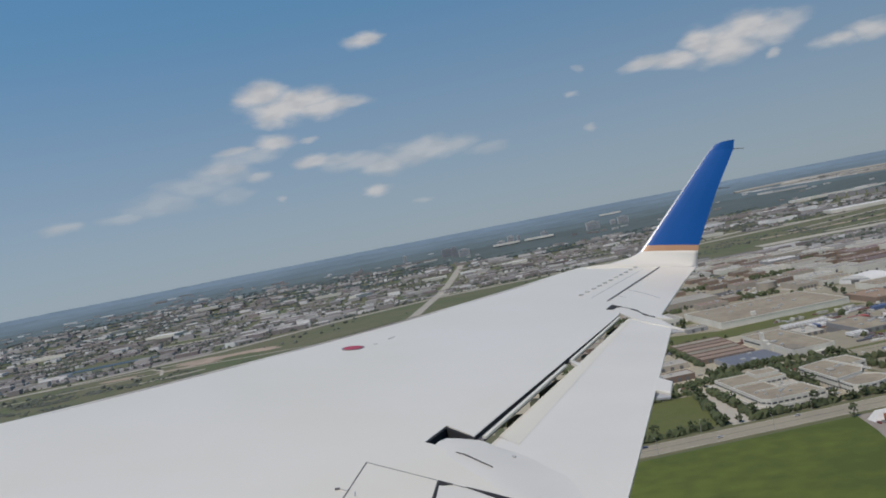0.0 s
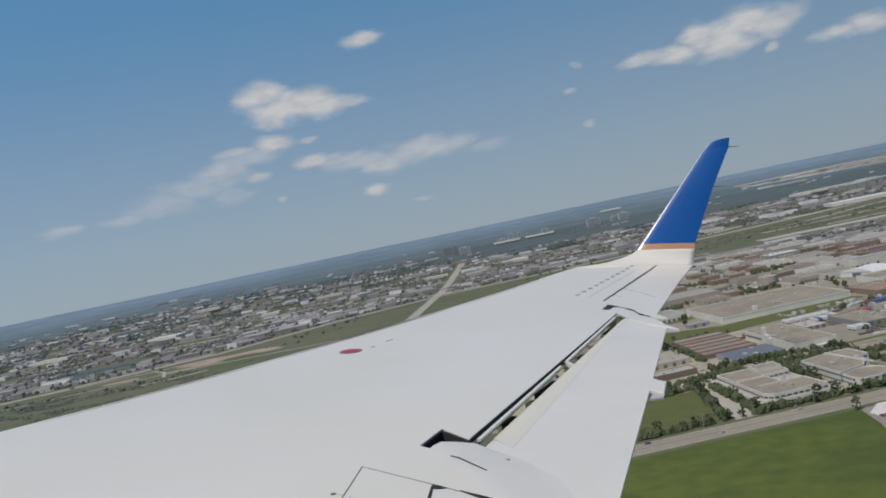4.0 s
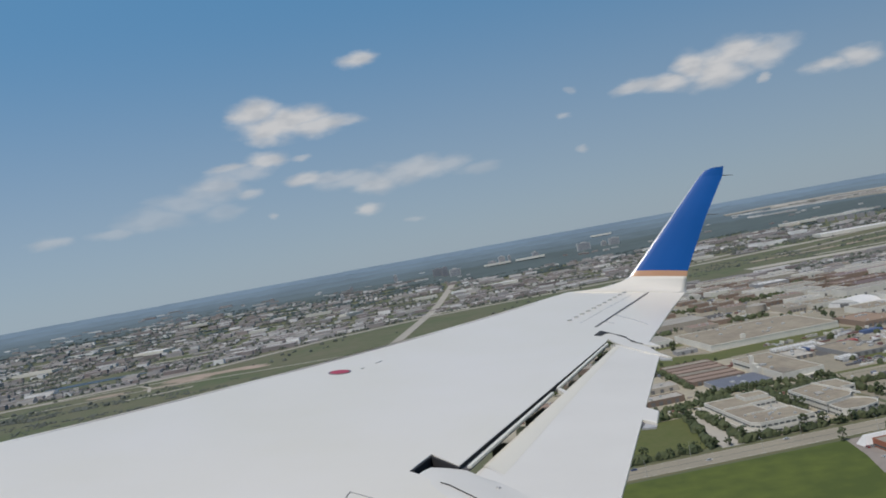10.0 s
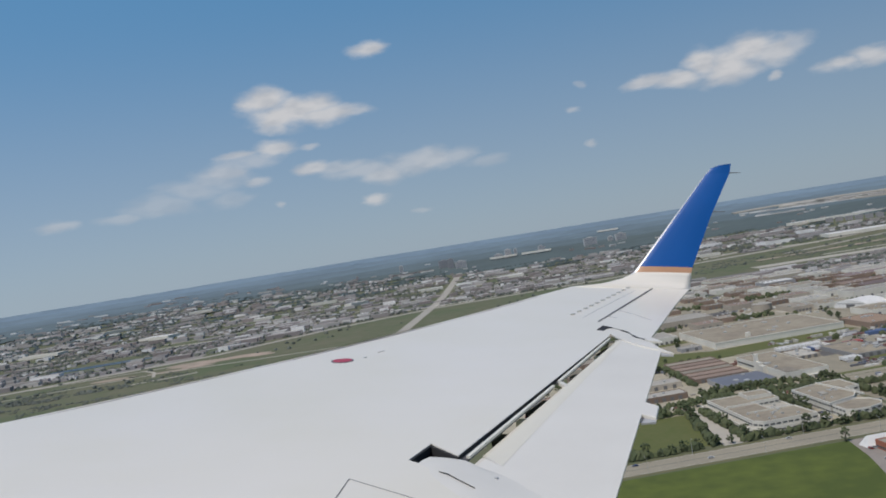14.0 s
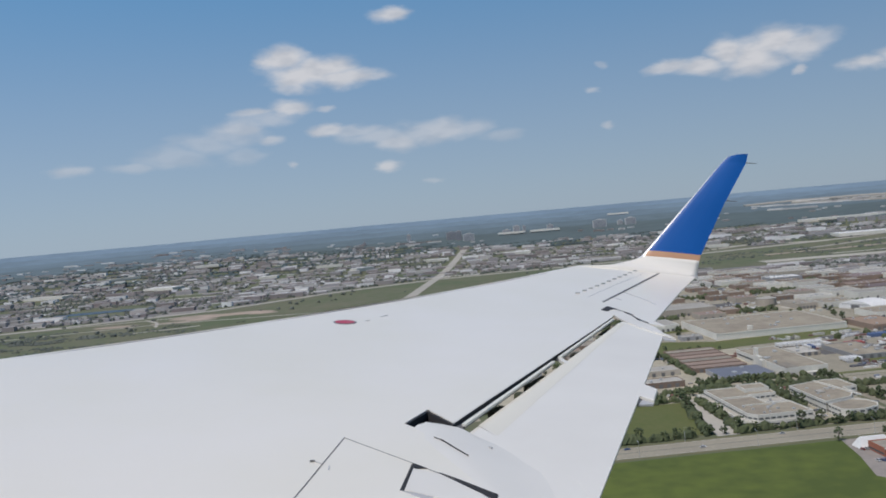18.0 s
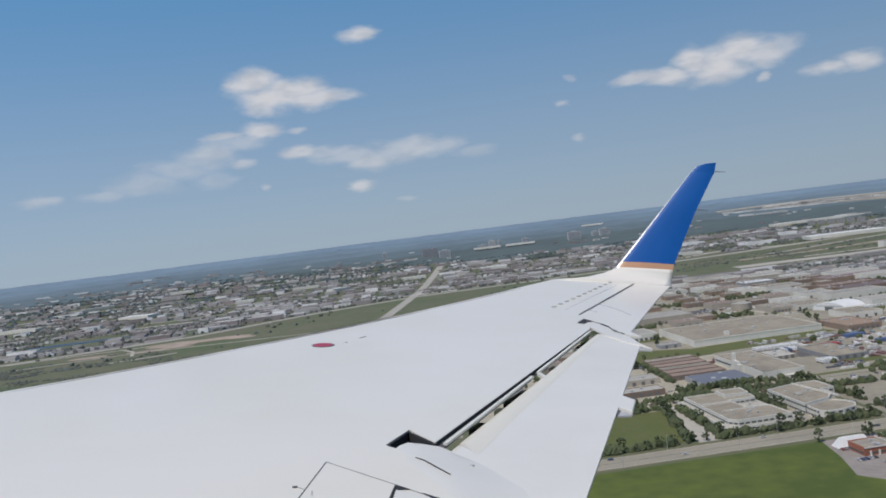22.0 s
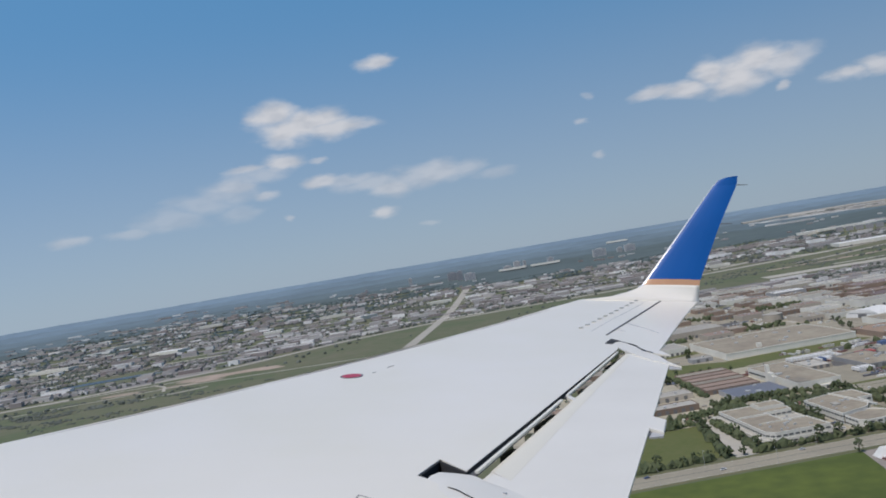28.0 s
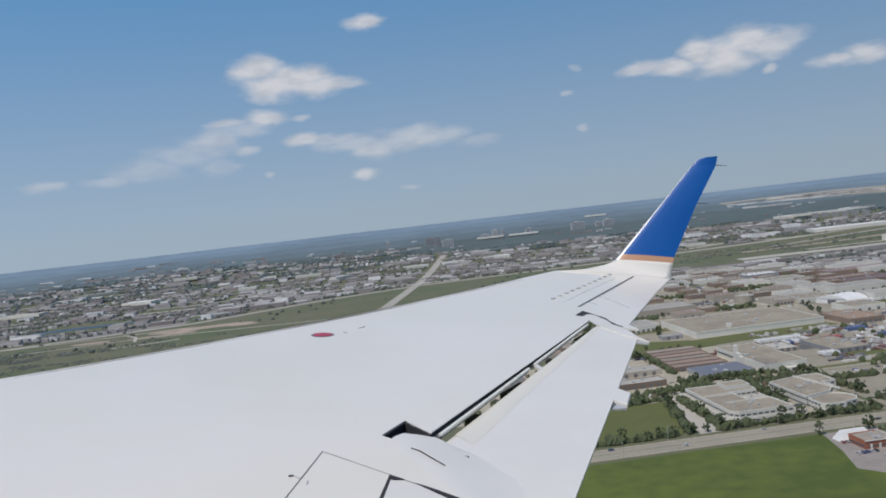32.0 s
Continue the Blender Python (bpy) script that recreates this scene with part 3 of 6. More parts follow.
# grey plate that stands in for the shadow below the fairing
part("fairing_shade", slab([Vector(p) for p in ((0.004, 4.825, -1.006), (0.090, 4.755, -1.015), (0.086, 4.722, -1.016), (0.010, 4.700, -1.014))], 0.01), MARK_SHADE_GREY, flap, "shaded underside of the fairing, painted grey")
part("fairing_gap", slab([Vector(p) for p in ((0.002, 4.84, -1.003), (0.032, 4.80, -1.008), (0.012, 4.705, -1.010), (-0.002, 4.715, -1.008))], 0.006), SEAL, flap, "dark notch beside the fairing")
# end plate over the outer end of the flap, with two pointed tips behind
part("end_plate", slab([skin(x, y, 0.0005) for x, y in ((-0.228, 7.44), (-0.15, 7.53), (-0.068, 7.41), (-0.033, 7.32), (0.018, 7.12), (0.082, 7.01), (0.135, 6.90), (0.196, 6.66), (0.202, 6.575), (0.10, 6.70), (0.03, 6.82), (-0.041, 6.96), (-0.122, 7.14), (-0.184, 7.333))], 0.012), FLAP_PAINT, wing, "white end plate of the flap")
part("plate_tip", slab([skin(x, y, 0.0) for x, y in ((0.088, 7.045), (0.150, 7.128), (0.224, 6.926), (0.131, 6.97))], 0.012), WHITE_PAINT, wing, "pointed white tip behind the flap")
part("plate_tip", slab([skin(x, y, 0.001) for x, y in ((0.19, 6.66), (0.281, 6.445), (0.202, 6.55))], 0.010), WHITE_PAINT, wing, "pointed white tip behind the flap")
# shade on the tip's lower side, put in as a grey plate
part("tip_shade", slab([skin(x, y, -0.012) for x, y in ((0.198, 6.60), (0.279, 6.442), (0.193, 6.45))], 0.01), MARK_SHADE_GREY, wing, "shaded flank of the tip, painted grey")
inlay("track_gap", ((-0.288, 7.490), (-0.240, 7.710), (-0.150, 7.580), (-0.198, 7.560), (-0.228, 7.455)), CAVITY, 0.004, "dark notch")
strip("track_gap_line", ((-0.16, 7.575), (-0.065, 7.435)), 0.007, SEAL, 0.004)
strip("track_gap_line", ((-0.085, 7.455), (-0.030, 7.345)), 0.024, CAVITY, 0.004)
strip("track_gap_line", ((-0.03, 7.345), (0.022, 7.14), (0.095, 7.03)), 0.008, SEAL, 0.004)
strip("track_gap_line", ((0.008, 7.19), (0.040, 7.11)), 0.016, CAVITY, 0.005)
# aileron hinge, panel lines, spoiler panel
strip("aileron_hinge", ((0.300, 10.28), (-0.283, 7.935)), 0.019, SEAL, 0.004, "dark hinge line of the aileron")
# a soft shadow on the aileron, painted as thin grey strips
strip("aileron_shadow_line", ((-0.12, 8.60), (0.058, 8.283), (0.173, 7.986)), 0.009, MARK_SHADE_GREY)
strip("aileron_shadow_line", ((-0.195, 8.21), (-0.123, 8.108)), 0.007, MARK_SHADE_GREY)
strip("panel_line", ((-0.43, 8.15), (-0.23, 8.913), (0.073, 9.924)), 0.005, MARK_SHADE_GREY, 0.0015)
strip("panel_line", ((-1.247, 3.618), (-0.886, 3.398)), 0.003, SEAL, 0.0015)
strip("panel_line", ((-1.247, 3.618), (-1.204, 3.008), (-1.18, 2.6)), 0.005, SEAL, 0.0015)
strip("panel_line", ((-0.812, 3.350), (-0.750, 3.313)), 0.004, SEAL, 0.0015)
inlay("panel_gap_and_shade", ((-0.884, 3.385), (-0.871, 3.372), (-0.841, 3.103), (-0.857, 3.101)), CAVITY, 0.002, "dark gap round the spoiler root")
# the recess's shadow, painted as a grey wedge
inlay("panel_gap_and_shade", ((-0.853, 3.100), (-0.805, 3.097), (-0.724, 3.073), (-0.720, 3.040), (-0.766, 3.056)), MARK_SHADE_GREY, 0.002, "recess shadow below the panel, painted grey")
inlay("spoiler_panel", ((-0.868, 3.368), (-0.840, 3.108), (-0.805, 3.100), (-0.722, 3.076), (-0.56, 3.02), (-0.50, 3.09), (-0.557, 3.150), (-0.746, 3.303), (-0.862, 3.334)), FLAP_PAINT, 0.003, "pale panel at the spoiler's root")
strip("tie_down_hook", ((-1.280, 3.289), (-1.262, 3.298)), 0.012, SEAL, 0.006, "small dark hook")
strip("hook_arm", ((-1.266, 3.297), (-1.223, 3.274)), 0.004, MARK_SHADE_GREY, 0.004)
strip("hook_arm", ((-1.190, 3.264), (-1.178, 3.224)), 0.004, MARK_SHADE_GREY, 0.004)
# grey line painted where the rounded nose is lit less
strip("nose_shade_line", [(le(y) + 0.045, y) for y in (0.3, 2.0, 4.0, 6.0, 8.0, 9.4)], 0.005, MARK_SHADE_GREY, 0.001)
# vortex generators
bm = bmesh.new()
box(bm, 0, 0, 0, 0.050, 0.005, 0.016)
vg = mesh_of("vortex_generator", bm, material("vane_white", (0.66, 0.65, 0.63), 0.5, small=20, large=6))
for i in range(12):
    f = i / 11
    x, y = -0.53 + 0.58 * f, 8.30 + 1.93 * f
    piece("vortex_generator", vg, wing, Matrix.Translation(skin(x, y)) @ Matrix.Rotation(0.55, 4, "Z"))
# fuel cap with its red disc
for name, r, z, mat, lab in (("cap_ring", 0.086, 0.003, GREY_RING, "dark ring"), ("fuel_cap", 0.072, 0.005, RED_PAINT, "red round fuel cap")):
    c = skin(-2.13, 6.24, z)
    sl = (skin(-2.0, 6.24) - skin(-2.1, 6.24)).z / 0.1
    part(name, slab([c + Vector((math.cos(a) * r, math.sin(a) * r, sl * math.cos(a) * r + 0.043 * math.sin(a) * r)) for a in (i * math.pi / 14 for i in range(28))], 0.006), mat, wing, lab)
strip("stencil_bar", ((-2.00, 6.35), (-1.98, 6.37)), 0.012, MARK_SHADE_GREY)
strip("stencil_bar", ((-1.94, 6.55), (-1.91, 6.63)), 0.008, MARK_SHADE_GREY)

# winglet: stations from the wing's tip upwards (nose, tail)
STATIONS = [((-0.66, 9.98, -0.60), (0.655, 10.20, -0.715)), ((-0.30, 10.24, -0.585), (0.69, 10.33, -0.705)), ((-0.08, 10.36, -0.545), (0.70, 10.39, -0.655)),
            ((0.03, 10.40, -0.510), (0.715, 10.415, -0.575)), ((0.076, 10.413, -0.485), (0.721, 10.424, -0.539)), ((0.131, 10.437, -0.425), (0.738, 10.446, -0.477)), ((0.62, 10.70, 0.15), (1.02, 10.70, 0.12)),
            ((1.00, 10.93, 0.60), (1.285, 10.93, 0.60)), ((1.075, 10.955, 0.672), (1.305, 10.955, 0.690)), ((1.15, 10.96, 0.695), (1.312, 10.96, 0.708))]
HALF = ((0.02, 0.40), (0.06, 0.70), (0.12, 0.88), (0.22, 0.97), (0.35, 1.0), (0.5, 0.93), (0.65, 0.80), (0.8, 0.55), (0.92, 0.25), (1.0, 0.05))
PROFILE = ((0.0, 0.0), *HALF, *((f, -h) for f, h in HALF[::-1]))


def loft(lo, hi, grow=1.0, cut=None):
    bm = bmesh.new()
    rows = []
    for i in range(lo, hi + 1):
        a, b = Vector(STATIONS[i][0]), Vector(STATIONS[i][1])
        c = b - a
        j, k = max(i - 1, 0), min(i + 1, len(STATIONS) - 1)
        up = Vector(STATIONS[k][0]) + Vector(STATIONS[k][1]) - Vector(STATIONS[j][0]) - Vector(STATIONS[j][1])
        n = c.cross(up).normalized() * (0.016 + 0.014 * c.length) * grow
        prof = PROFILE if cut is None else cut
        rows.append([bm.verts.new(a + c * f + n * t) for f, t in prof])
    m = len(rows[0])
    for a, b in zip(rows, rows[1:]):
        for i in range(m):
            bm.faces.new((a[i], a[(i + 1) % m], b[(i + 1) % m], b[i]))
    bm.faces.new(rows[0]), bm.faces.new(rows[-1][::-1])
    return bm


winglet = part("winglet", loft(5, 9), BLUE_PAINT, wing, "deep blue raked winglet")
part("winglet_root", loft(0, 4), WHITE_PAINT, winglet, "white blended root of the winglet", True)
part("winglet_stripe", loft(4, 5, 1.02), GOLD_PAINT, winglet, "gold stripe round the winglet")
NOSE_CUT = ((-0.010, 0.0), (0.008, 0.34), (0.024, 0.50), (0.032, 0.56), (0.032, -0.56), (0.024, -0.50), (0.008, -0.34))
part("winglet_nose", loft(3, 8, 1.06, NOSE_CUT), NOSE_METAL, winglet, "polished metal leading edge")
for z, x in ((0.60, 1.28), (0.15, 1.04), (-0.62, 0.70)):
    bm = bmesh.new()
    y = 10.93 if z > 0.5 else (10.71 if z > 0 else 10.36)
    tube(bm, (x, y, z), (x + 0.13, y + 0.01, z - 0.01), 0.006, 6, 0.003)
    part("static_wick", bm, SEAL, winglet)

# the cabin's plain side, with the opening that the seat looks through
bm = bmesh.new()
rows = []
for i in range(29):
    x = -7.0 + 0.5 * i
    rows.append([bm.verts.new((x, -1.10 + 1.36 * math.cos(a), -0.45 + 1.36 * math.sin(a))) for a in (k * math.tau / 40 for k in range(40))])
for i in range(28):
    for k in range(40):
        if i == 13 or i == 14:
            if k in (0, 1, 2, 3):
                continue
        bm.faces.new((rows[i][k], rows[i + 1][k], rows[i + 1][(k + 1) % 40], rows[i][(k + 1) % 40]))
bmesh.ops.solidify(bm, geom=bm.faces[:], thickness=0.06)
part("fuselage", bm, ROOT_PAINT, wing, "plain white cabin side")


# ---- the land: one sheet to the skyline ----
bm = bmesh.new()
RINGS = (0, 150, 300, 450, 600, 800, 1000, 1300, 1700, 2200, *range(2600, 3400, 40), *range(3400, 4960, 80), 4960)
rows = []
for r in RINGS[1:]:
    rows.append([bm.verts.new((r * math.sin(a), r * math.cos(a), rise(r))) for a in (i * math.tau / 360 for i in range(360))])
mid = bm.verts.new((0, 0, 0))
for i in range(360):
    j = (i + 1) % 360
    bm.faces.new((mid, rows[0][i], rows[0][j]))
    for a, b in zip(rows, rows[1:]):
        bm.faces.new((a[i], b[i], b[j], a[j]))
tagged(new("ground", mesh_of("ground", bm, MEADOW, True)), "green and dry meadow land out to the skyline", "ground", kind="structure")

# street grid of the quarter: u along the main road, v away from it
TURN = radians(15.4)
ORIGIN = Vector((0.0, 629.0, 0.0))


def uv(u, v, z=0.0):
    p = ORIGIN + Matrix.Rotation(TURN, 3, "Z") @ Vector((u, v, 0))
    return Vector((p.x, p.y, land(p.x, p.y) + z))


def at_uv(u, v, spin=0.0, z=0.0):
    return Matrix.Translation(uv(u, v, z)) @ Matrix.Rotation(TURN + spin, 4, "Z")


def to_uv(x, y):
    p = Matrix.Rotation(-TURN, 3, "Z") @ (Vector((x, y, 0)) - ORIGIN)
    return p.x, p.y


def patch(name, pts, mat, label, z=0.12, category="ground", kind="structure"):
    return tagged(new(name, mesh_of(name, slab([uv(u, v, z) for u, v in pts], 0.4), mat)), label, category, kind=kind)


def rect(u0, v0, u1, v1):
    return ((u0, v0), (u1, v0), (u1, v1), (u0, v1))


def ribbon(name, pts, width, mat, label, z=0.25, step=60.0, category="road"):
    """A road along world points, laid on the land."""
    line = []
    for a, b in zip(pts, pts[1:]):
        a, b = Vector(a), Vector(b)
        n = max(1, int((b - a).length / step))
        line += [a.lerp(b, i / n) for i in range(n)]
    line.append(Vector(pts[-1]))
    bm = bmesh.new()
    rows = []
    for i, p in enumerate(line):
        d = (line[min(i + 1, len(line) - 1)] - line[max(i - 1, 0)]).normalized()
        s = Vector((-d.y, d.x)) * width / 2
        top = [p - s, p + s]
        rows.append([bm.verts.new((q.x, q.y, land(q.x, q.y) + z)) for q in top] + [bm.verts.new((q.x, q.y, land(q.x, q.y) - 0.3)) for q in top[::-1]])
    for a, b in zip(rows, rows[1:]):
        for i in range(4):
            bm.faces.new((a[i], b[i], b[(i + 1) % 4], a[(i + 1) % 4]))
    return tagged(new(name, mesh_of(name, bm, mat)), label, category, kind="structure")


def along(u0, u1, v):
    return [tuple(uv(u, v)[:2]) for u in (u0, u1)]


# main road with verges, lane lines and a median
patch("pavement", rect(-900, -17, 900, 17), DRY, "dusty verges of the main road", 0.10, "verge")
ribbon("road", along(-900, 900, 6.5), 12.7, ROADWAY, "worn pale grey two-lane carriageway", 0.30)
ribbon("road", along(-900, 900, -6.5), 12.7, ROADWAY, "worn pale grey two-lane carriageway", 0.30)
for v in (12.4, -12.4):
    ribbon("road_line", along(-900, 900, v), 0.22, MARKING, "white edge line of the road", 0.34, category="road marking")
ribbon("road_line", along(-900, 900, 0.0), 0.7, ASPHALT, "dark worn joint between the carriageways", 0.33, category="road marking")
for v in (6.5, -6.5):
    ribbon("road_line", along(-900, 900, v), 0.35, LOT_GREY, "dark tyre-worn line along the lanes", 0.32, category="road marking")
# cross streets
for u in (-95, 430):
    ribbon("road", [tuple(uv(u, v)[:2]) for v in (-420, 1000)], 11, ROADWAY, "grey side street between the yards", 0.27)
for v in (176, 640, 850):
    ribbon("road", along(-100 if v > 600 else -700, 760, v), 10, ROADWAY, "grey side street between the yards", 0.26)

# fields in front of the road and the green lots behind it
patch("field", ((-320, -300), (-320, -20), (130, -20), (122, -60), (112, -96), (122, -112), (170, -128), (300, -110), (300, -300)), FIELD, "even deep green mown field", 0.14, "field")
patch("field_margin", ((127, -20), (119, -60), (108, -98), (120, -116), (170, -132), (300, -114), (300, -20)), LOT_GREY, "worn grey lot beside the field", 0.16, "lot")
patch("ball_field", ((205, -66), (250, -120), (300, -100), (300, -62)), SAND, "tan sand infield of a ball field", 0.20, "field")
patch("lawn", ((-27, 28), (49, 28), (66, 132), (8, 134)), LAWN, "mown green lot behind a hedge", 0.2, "lawn")
patch("lawn", ((-105, 28), (-32, 28), (3, 134), (-70, 134)), LAWN, "mown green lot behind a hedge", 0.2, "lawn")
patch("lawn", ((96, 366), (128, 458), (192, 424), (200, 418), (366, 436), (376, 408), (300, 380), (178, 366)), LAWN, "long strip of grass beside a warehouse", 0.2, "lawn")
patch("yard", rect(-700, 140, -110, 560), YARD, "paved industrial yards", 0.15, "yard")
patch("yard", rect(-90, 134, 204, 364), YARD, "paved industrial yards", 0.15, "yard")
patch("yard", ((66, 22), (200, 22), (200, 130), (84, 130)), YARD, "paved office car parks", 0.15, "yard")
patch("yard", rect(205, 22, 425, 404), YARD, "paved industrial yards", 0.15, "yard")
patch("yard", rect(-40, 405, 425, 1000), YARD, "paved industrial yards", 0.15, "yard")
patch("yard", rect(436, 22, 760, 1000), YARD, "paved industrial yards", 0.15, "yard")
patch("driveway", ((54, 20), (71, 20), (76.5, 141), (68.5, 142)), CONCRETE, "pale driveway between the lots", 0.24, "driveway")


# ---- buildings ----
def building(m, w, d, h, wall=WALL_WHITE, top=ROOF_TAN, name="warehouse", label="white flat-roofed warehouse with loading doors", category="warehouse",
             units=4, doors=4, floors=0, band=False, seed=1, group=""):
    """A flat-roofed hall on its base: walls with a parapet, the roof, units on it, dock doors in front, rows of windows."""
    rnd = random.Random(seed)
    root = thing(name, m, label, category, group)
    bm = bmesh.new()
    t = 0.45
    for x, y, sx, sy in ((0, -d / 2 + t / 2, w, t), (0, d / 2 - t / 2, w, t), (-w / 2 + t / 2, 0, t, d - 2 * t), (w / 2 - t / 2, 0, t, d - 2 * t)):
        box(bm, x, y, -0.3, sx, sy, h + 0.3)
    part("wall", bm, wall, root)
    part("roof", box_bm(0, 0, h - 1.1, w - 2 * t, d - 2 * t, 0.5), top, root)
    for _ in range(units):
        s = rnd.uniform(1.6, 4.2)
        u = box_bm(rnd.uniform(-0.4, 0.4) * w, rnd.uniform(-0.4, 0.4) * d, h - 0.62, s, s * rnd.uniform(0.6, 1.6), rnd.uniform(1.0, 2.1))
        bmesh.ops.bevel(u, geom=u.edges[:], offset=0.12, segments=1, affect="EDGES")
        part("roof_unit", u, UNIT_METAL, root)
    if doors:
        me = mesh_of("dock_door", box_bm(0, 0, 0, min(3.6, w / doors * 0.6), 0.25, 3.9), DOOR_DARK)
        for i in range(doors):
            piece("dock_door", me, root, Matrix.Translation((w * ((i + 0.5) / doors - 0.5) * 0.86, -d / 2 - 0.10, 0.0)))
    if floors:
        me = mesh_of("window", box_bm(0, 0, 0, 3.4, 0.2, 1.15), DARK_GLASS)
        side = mesh_of("window", box_bm(0, 0, 0, 0.2, 3.4, 1.15), DARK_GLASS)
        for f in range(floors):
            z = h / floors * f + 1.3
            for k in range(int(w * 0.94 / 3.6)):
                piece("window", me, root, Matrix.Translation(((k + 0.5) * 3.6 - int(w * 0.94 / 3.6) * 1.8, -d / 2 - 0.06, z)))
            for k in range(int(d * 0.94 / 3.6)):
                for sx in (-1, 1):
                    piece("window", side, root, Matrix.Translation((sx * (w / 2 + 0.06), (k + 0.5) * 3.6 - int(d * 0.94 / 3.6) * 1.8, z)))
    if band:
        part("fascia", box_bm(0, -d / 2 - 0.14, h - 1.6, w, 0.25, 1.3), wall if band is True else band, root)
    return root


def here(x, y, spin=0.0):
    return Matrix.Translation((x, y, land(x, y))) @ Matrix.Rotation(TURN + spin, 4, "Z")


# the two pale office blocks beside the road
def outline_block(root, pts, z0, h, wall, top, windows=0, name="wall"):
    """A storey over a free outline (u, v): walls with a parapet, its roof, and window bands between piers; returns its outline."""
    q = [uv(a, b) for a, b in pts]
    m = len(q)
    inner = []
    for k in range(m):
        a, b, c = q[k - 1], q[k], q[(k + 1) % m]
        n1, n2 = Vector((a.y - b.y, b.x - a.x, 0)).normalized(), Vector((b.y - c.y, c.x - b.x, 0)).normalized()
        n = (n1 + n2).normalized()
        inner.append(b + n * (0.7 / max(0.4, n.dot(n1))))
    inv = root.matrix_basis.inverted()
    bm = bmesh.new()
    rings = [[bm.verts.new(inv @ (p + Vector((0, 0, z)))) for p in line] for line, z in ((q, z0 - 0.3), (q, z0 + h), (inner, z0 + h), (inner, z0 + h - 1.0))]
    for r0, r1 in zip(rings, rings[1:]):
        for k in range(m):
            bm.faces.new((r0[k], r0[(k + 1) % m], r1[(k + 1) % m], r1[k]))
    part(name, bm, wall, root)
    part("roof", slab([inv @ (p + Vector((0, 0, z0 + h - 0.75))) for p in inner], 0.4), top, root)
    for f in range(windows):
        z = z0 + 1.2 + f * h / max(1, windows)
        for a, b in zip(q, q[1:] + q[:1]):
            run = b - a
            n = int(run.length / 4.4)
            if n < 2:
                continue
            d = run.normalized()
            out = Vector((d.y, -d.x, 0))
            for k in range(n):
                e = a + run * ((k + 0.5) / n) - d * 1.75 + out * 0.05
                w = [e, e + d * 3.5, e + d * 3.5 + Vector((0, 0, 1.4)), e + Vector((0, 0, 1.4))]
                bw = bmesh.new()
                front, back = [bw.verts.new(inv @ (p + Vector((0, 0, z)) + out * 0.06)) for p in w], [bw.verts.new(inv @ (p + Vector((0, 0, z)) - out * 0.2)) for p in w]
                bw.faces.new(front)
                for g in range(4):
                    bw.faces.new((front[g], back[g], back[(g + 1) % 4], front[(g + 1) % 4]))
                part("window", bw, DARK_GLASS, root)


off_a = thing("office_block", at_uv(110, 84), "pale two-storey office block round an open court", "office")
outline_block(off_a, ((81, 40), (88, 31), (139, 31), (139, 66), (137, 138), (80, 138)), 0, 4.6, WALL_WHITE, CONCRETE, 1, "plinth_wall")
outline_block(off_a, ((86, 42), (91, 34), (134, 34), (132, 68), (114, 71), (112, 101), (135, 102), (136, 134), (85, 134)), 4.0, 5.0, WALL_WHITE, ROOF_DUN, 1)
outline_block(off_a, ((113, 112), (134, 112), (135, 132), (113, 132)), 8.6, 2.6, WALL_WHITE, ROOF_DUN, 0, "penthouse_wall")
part("roof_upstand", box_bm(-11, 11.5, 8.2, 24, 0.8, 1.5), WALL_WHITE, off_a)
part("roof_upstand", box_bm(3, -16, 8.2, 36, 0.6, 0.9), WALL_WHITE, off_a)
rnd = random.Random(8)
for k in range(13):                                   # vents and units on the front roof
    x, y, w = rnd.uniform(-20, 18), rnd.uniform(-44, -18), rnd.uniform(0.9, 2.4)
    part("roof_unit", box_bm(x, y, 8.2, w, w * rnd.uniform(0.7, 1.6), rnd.uniform(0.8, 1.5)), UNIT_METAL, off_a)
for k in range(9):                                    # plant in the court
    x, y, w = rnd.uniform(7, 24), rnd.uniform(-10, 12), rnd.uniform(1.2, 3.0)
    part("roof_unit", box_bm(x, y, 3.8, w, w * rnd.uniform(0.7, 1.6), rnd.uniform(1.4, 3.0)), rnd.choice((UNIT_METAL, WALL_GREY, ROOF_BROWN)), off_a)
off_b = thing("office_block", at_uv(176, 84), "white two-storey office block with a stepped roof", "office")
outline_block(off_b, ((154, 54), (179, 63), (190, 80), (190, 96), (202, 97), (202, 128), (187, 129), (154, 119)), 0, 9.0, WALL_WHITE, ROOF_DUN, 2)
outline_block(off_b, ((155, 33), (160, 29), (172, 28), (184, 33), (189, 42), (187, 54), (179, 62), (155, 53)), 0, 7.6, WALL_WHITE, ROOF_DUN, 2, "round_wall")
part("roof_upstand", box_bm(8, 12, 8.2, 0.8, 64, 1.4, 0.12), WALL_WHITE, off_b)
part("roof_unit", box_bm(-10, 4, 8.2, 5, 9, 1.4), ROOF_GREY, off_b)
for k in range(9):
    x, y, w = rnd.uniform(-18, 6), rnd.uniform(-16, 30), rnd.uniform(0.9, 2.2)
    part("roof_unit", box_bm(x, y, 8.2, w, w * rnd.uniform(0.7, 1.5), rnd.uniform(0.7, 1.3)), UNIT_METAL, off_b)
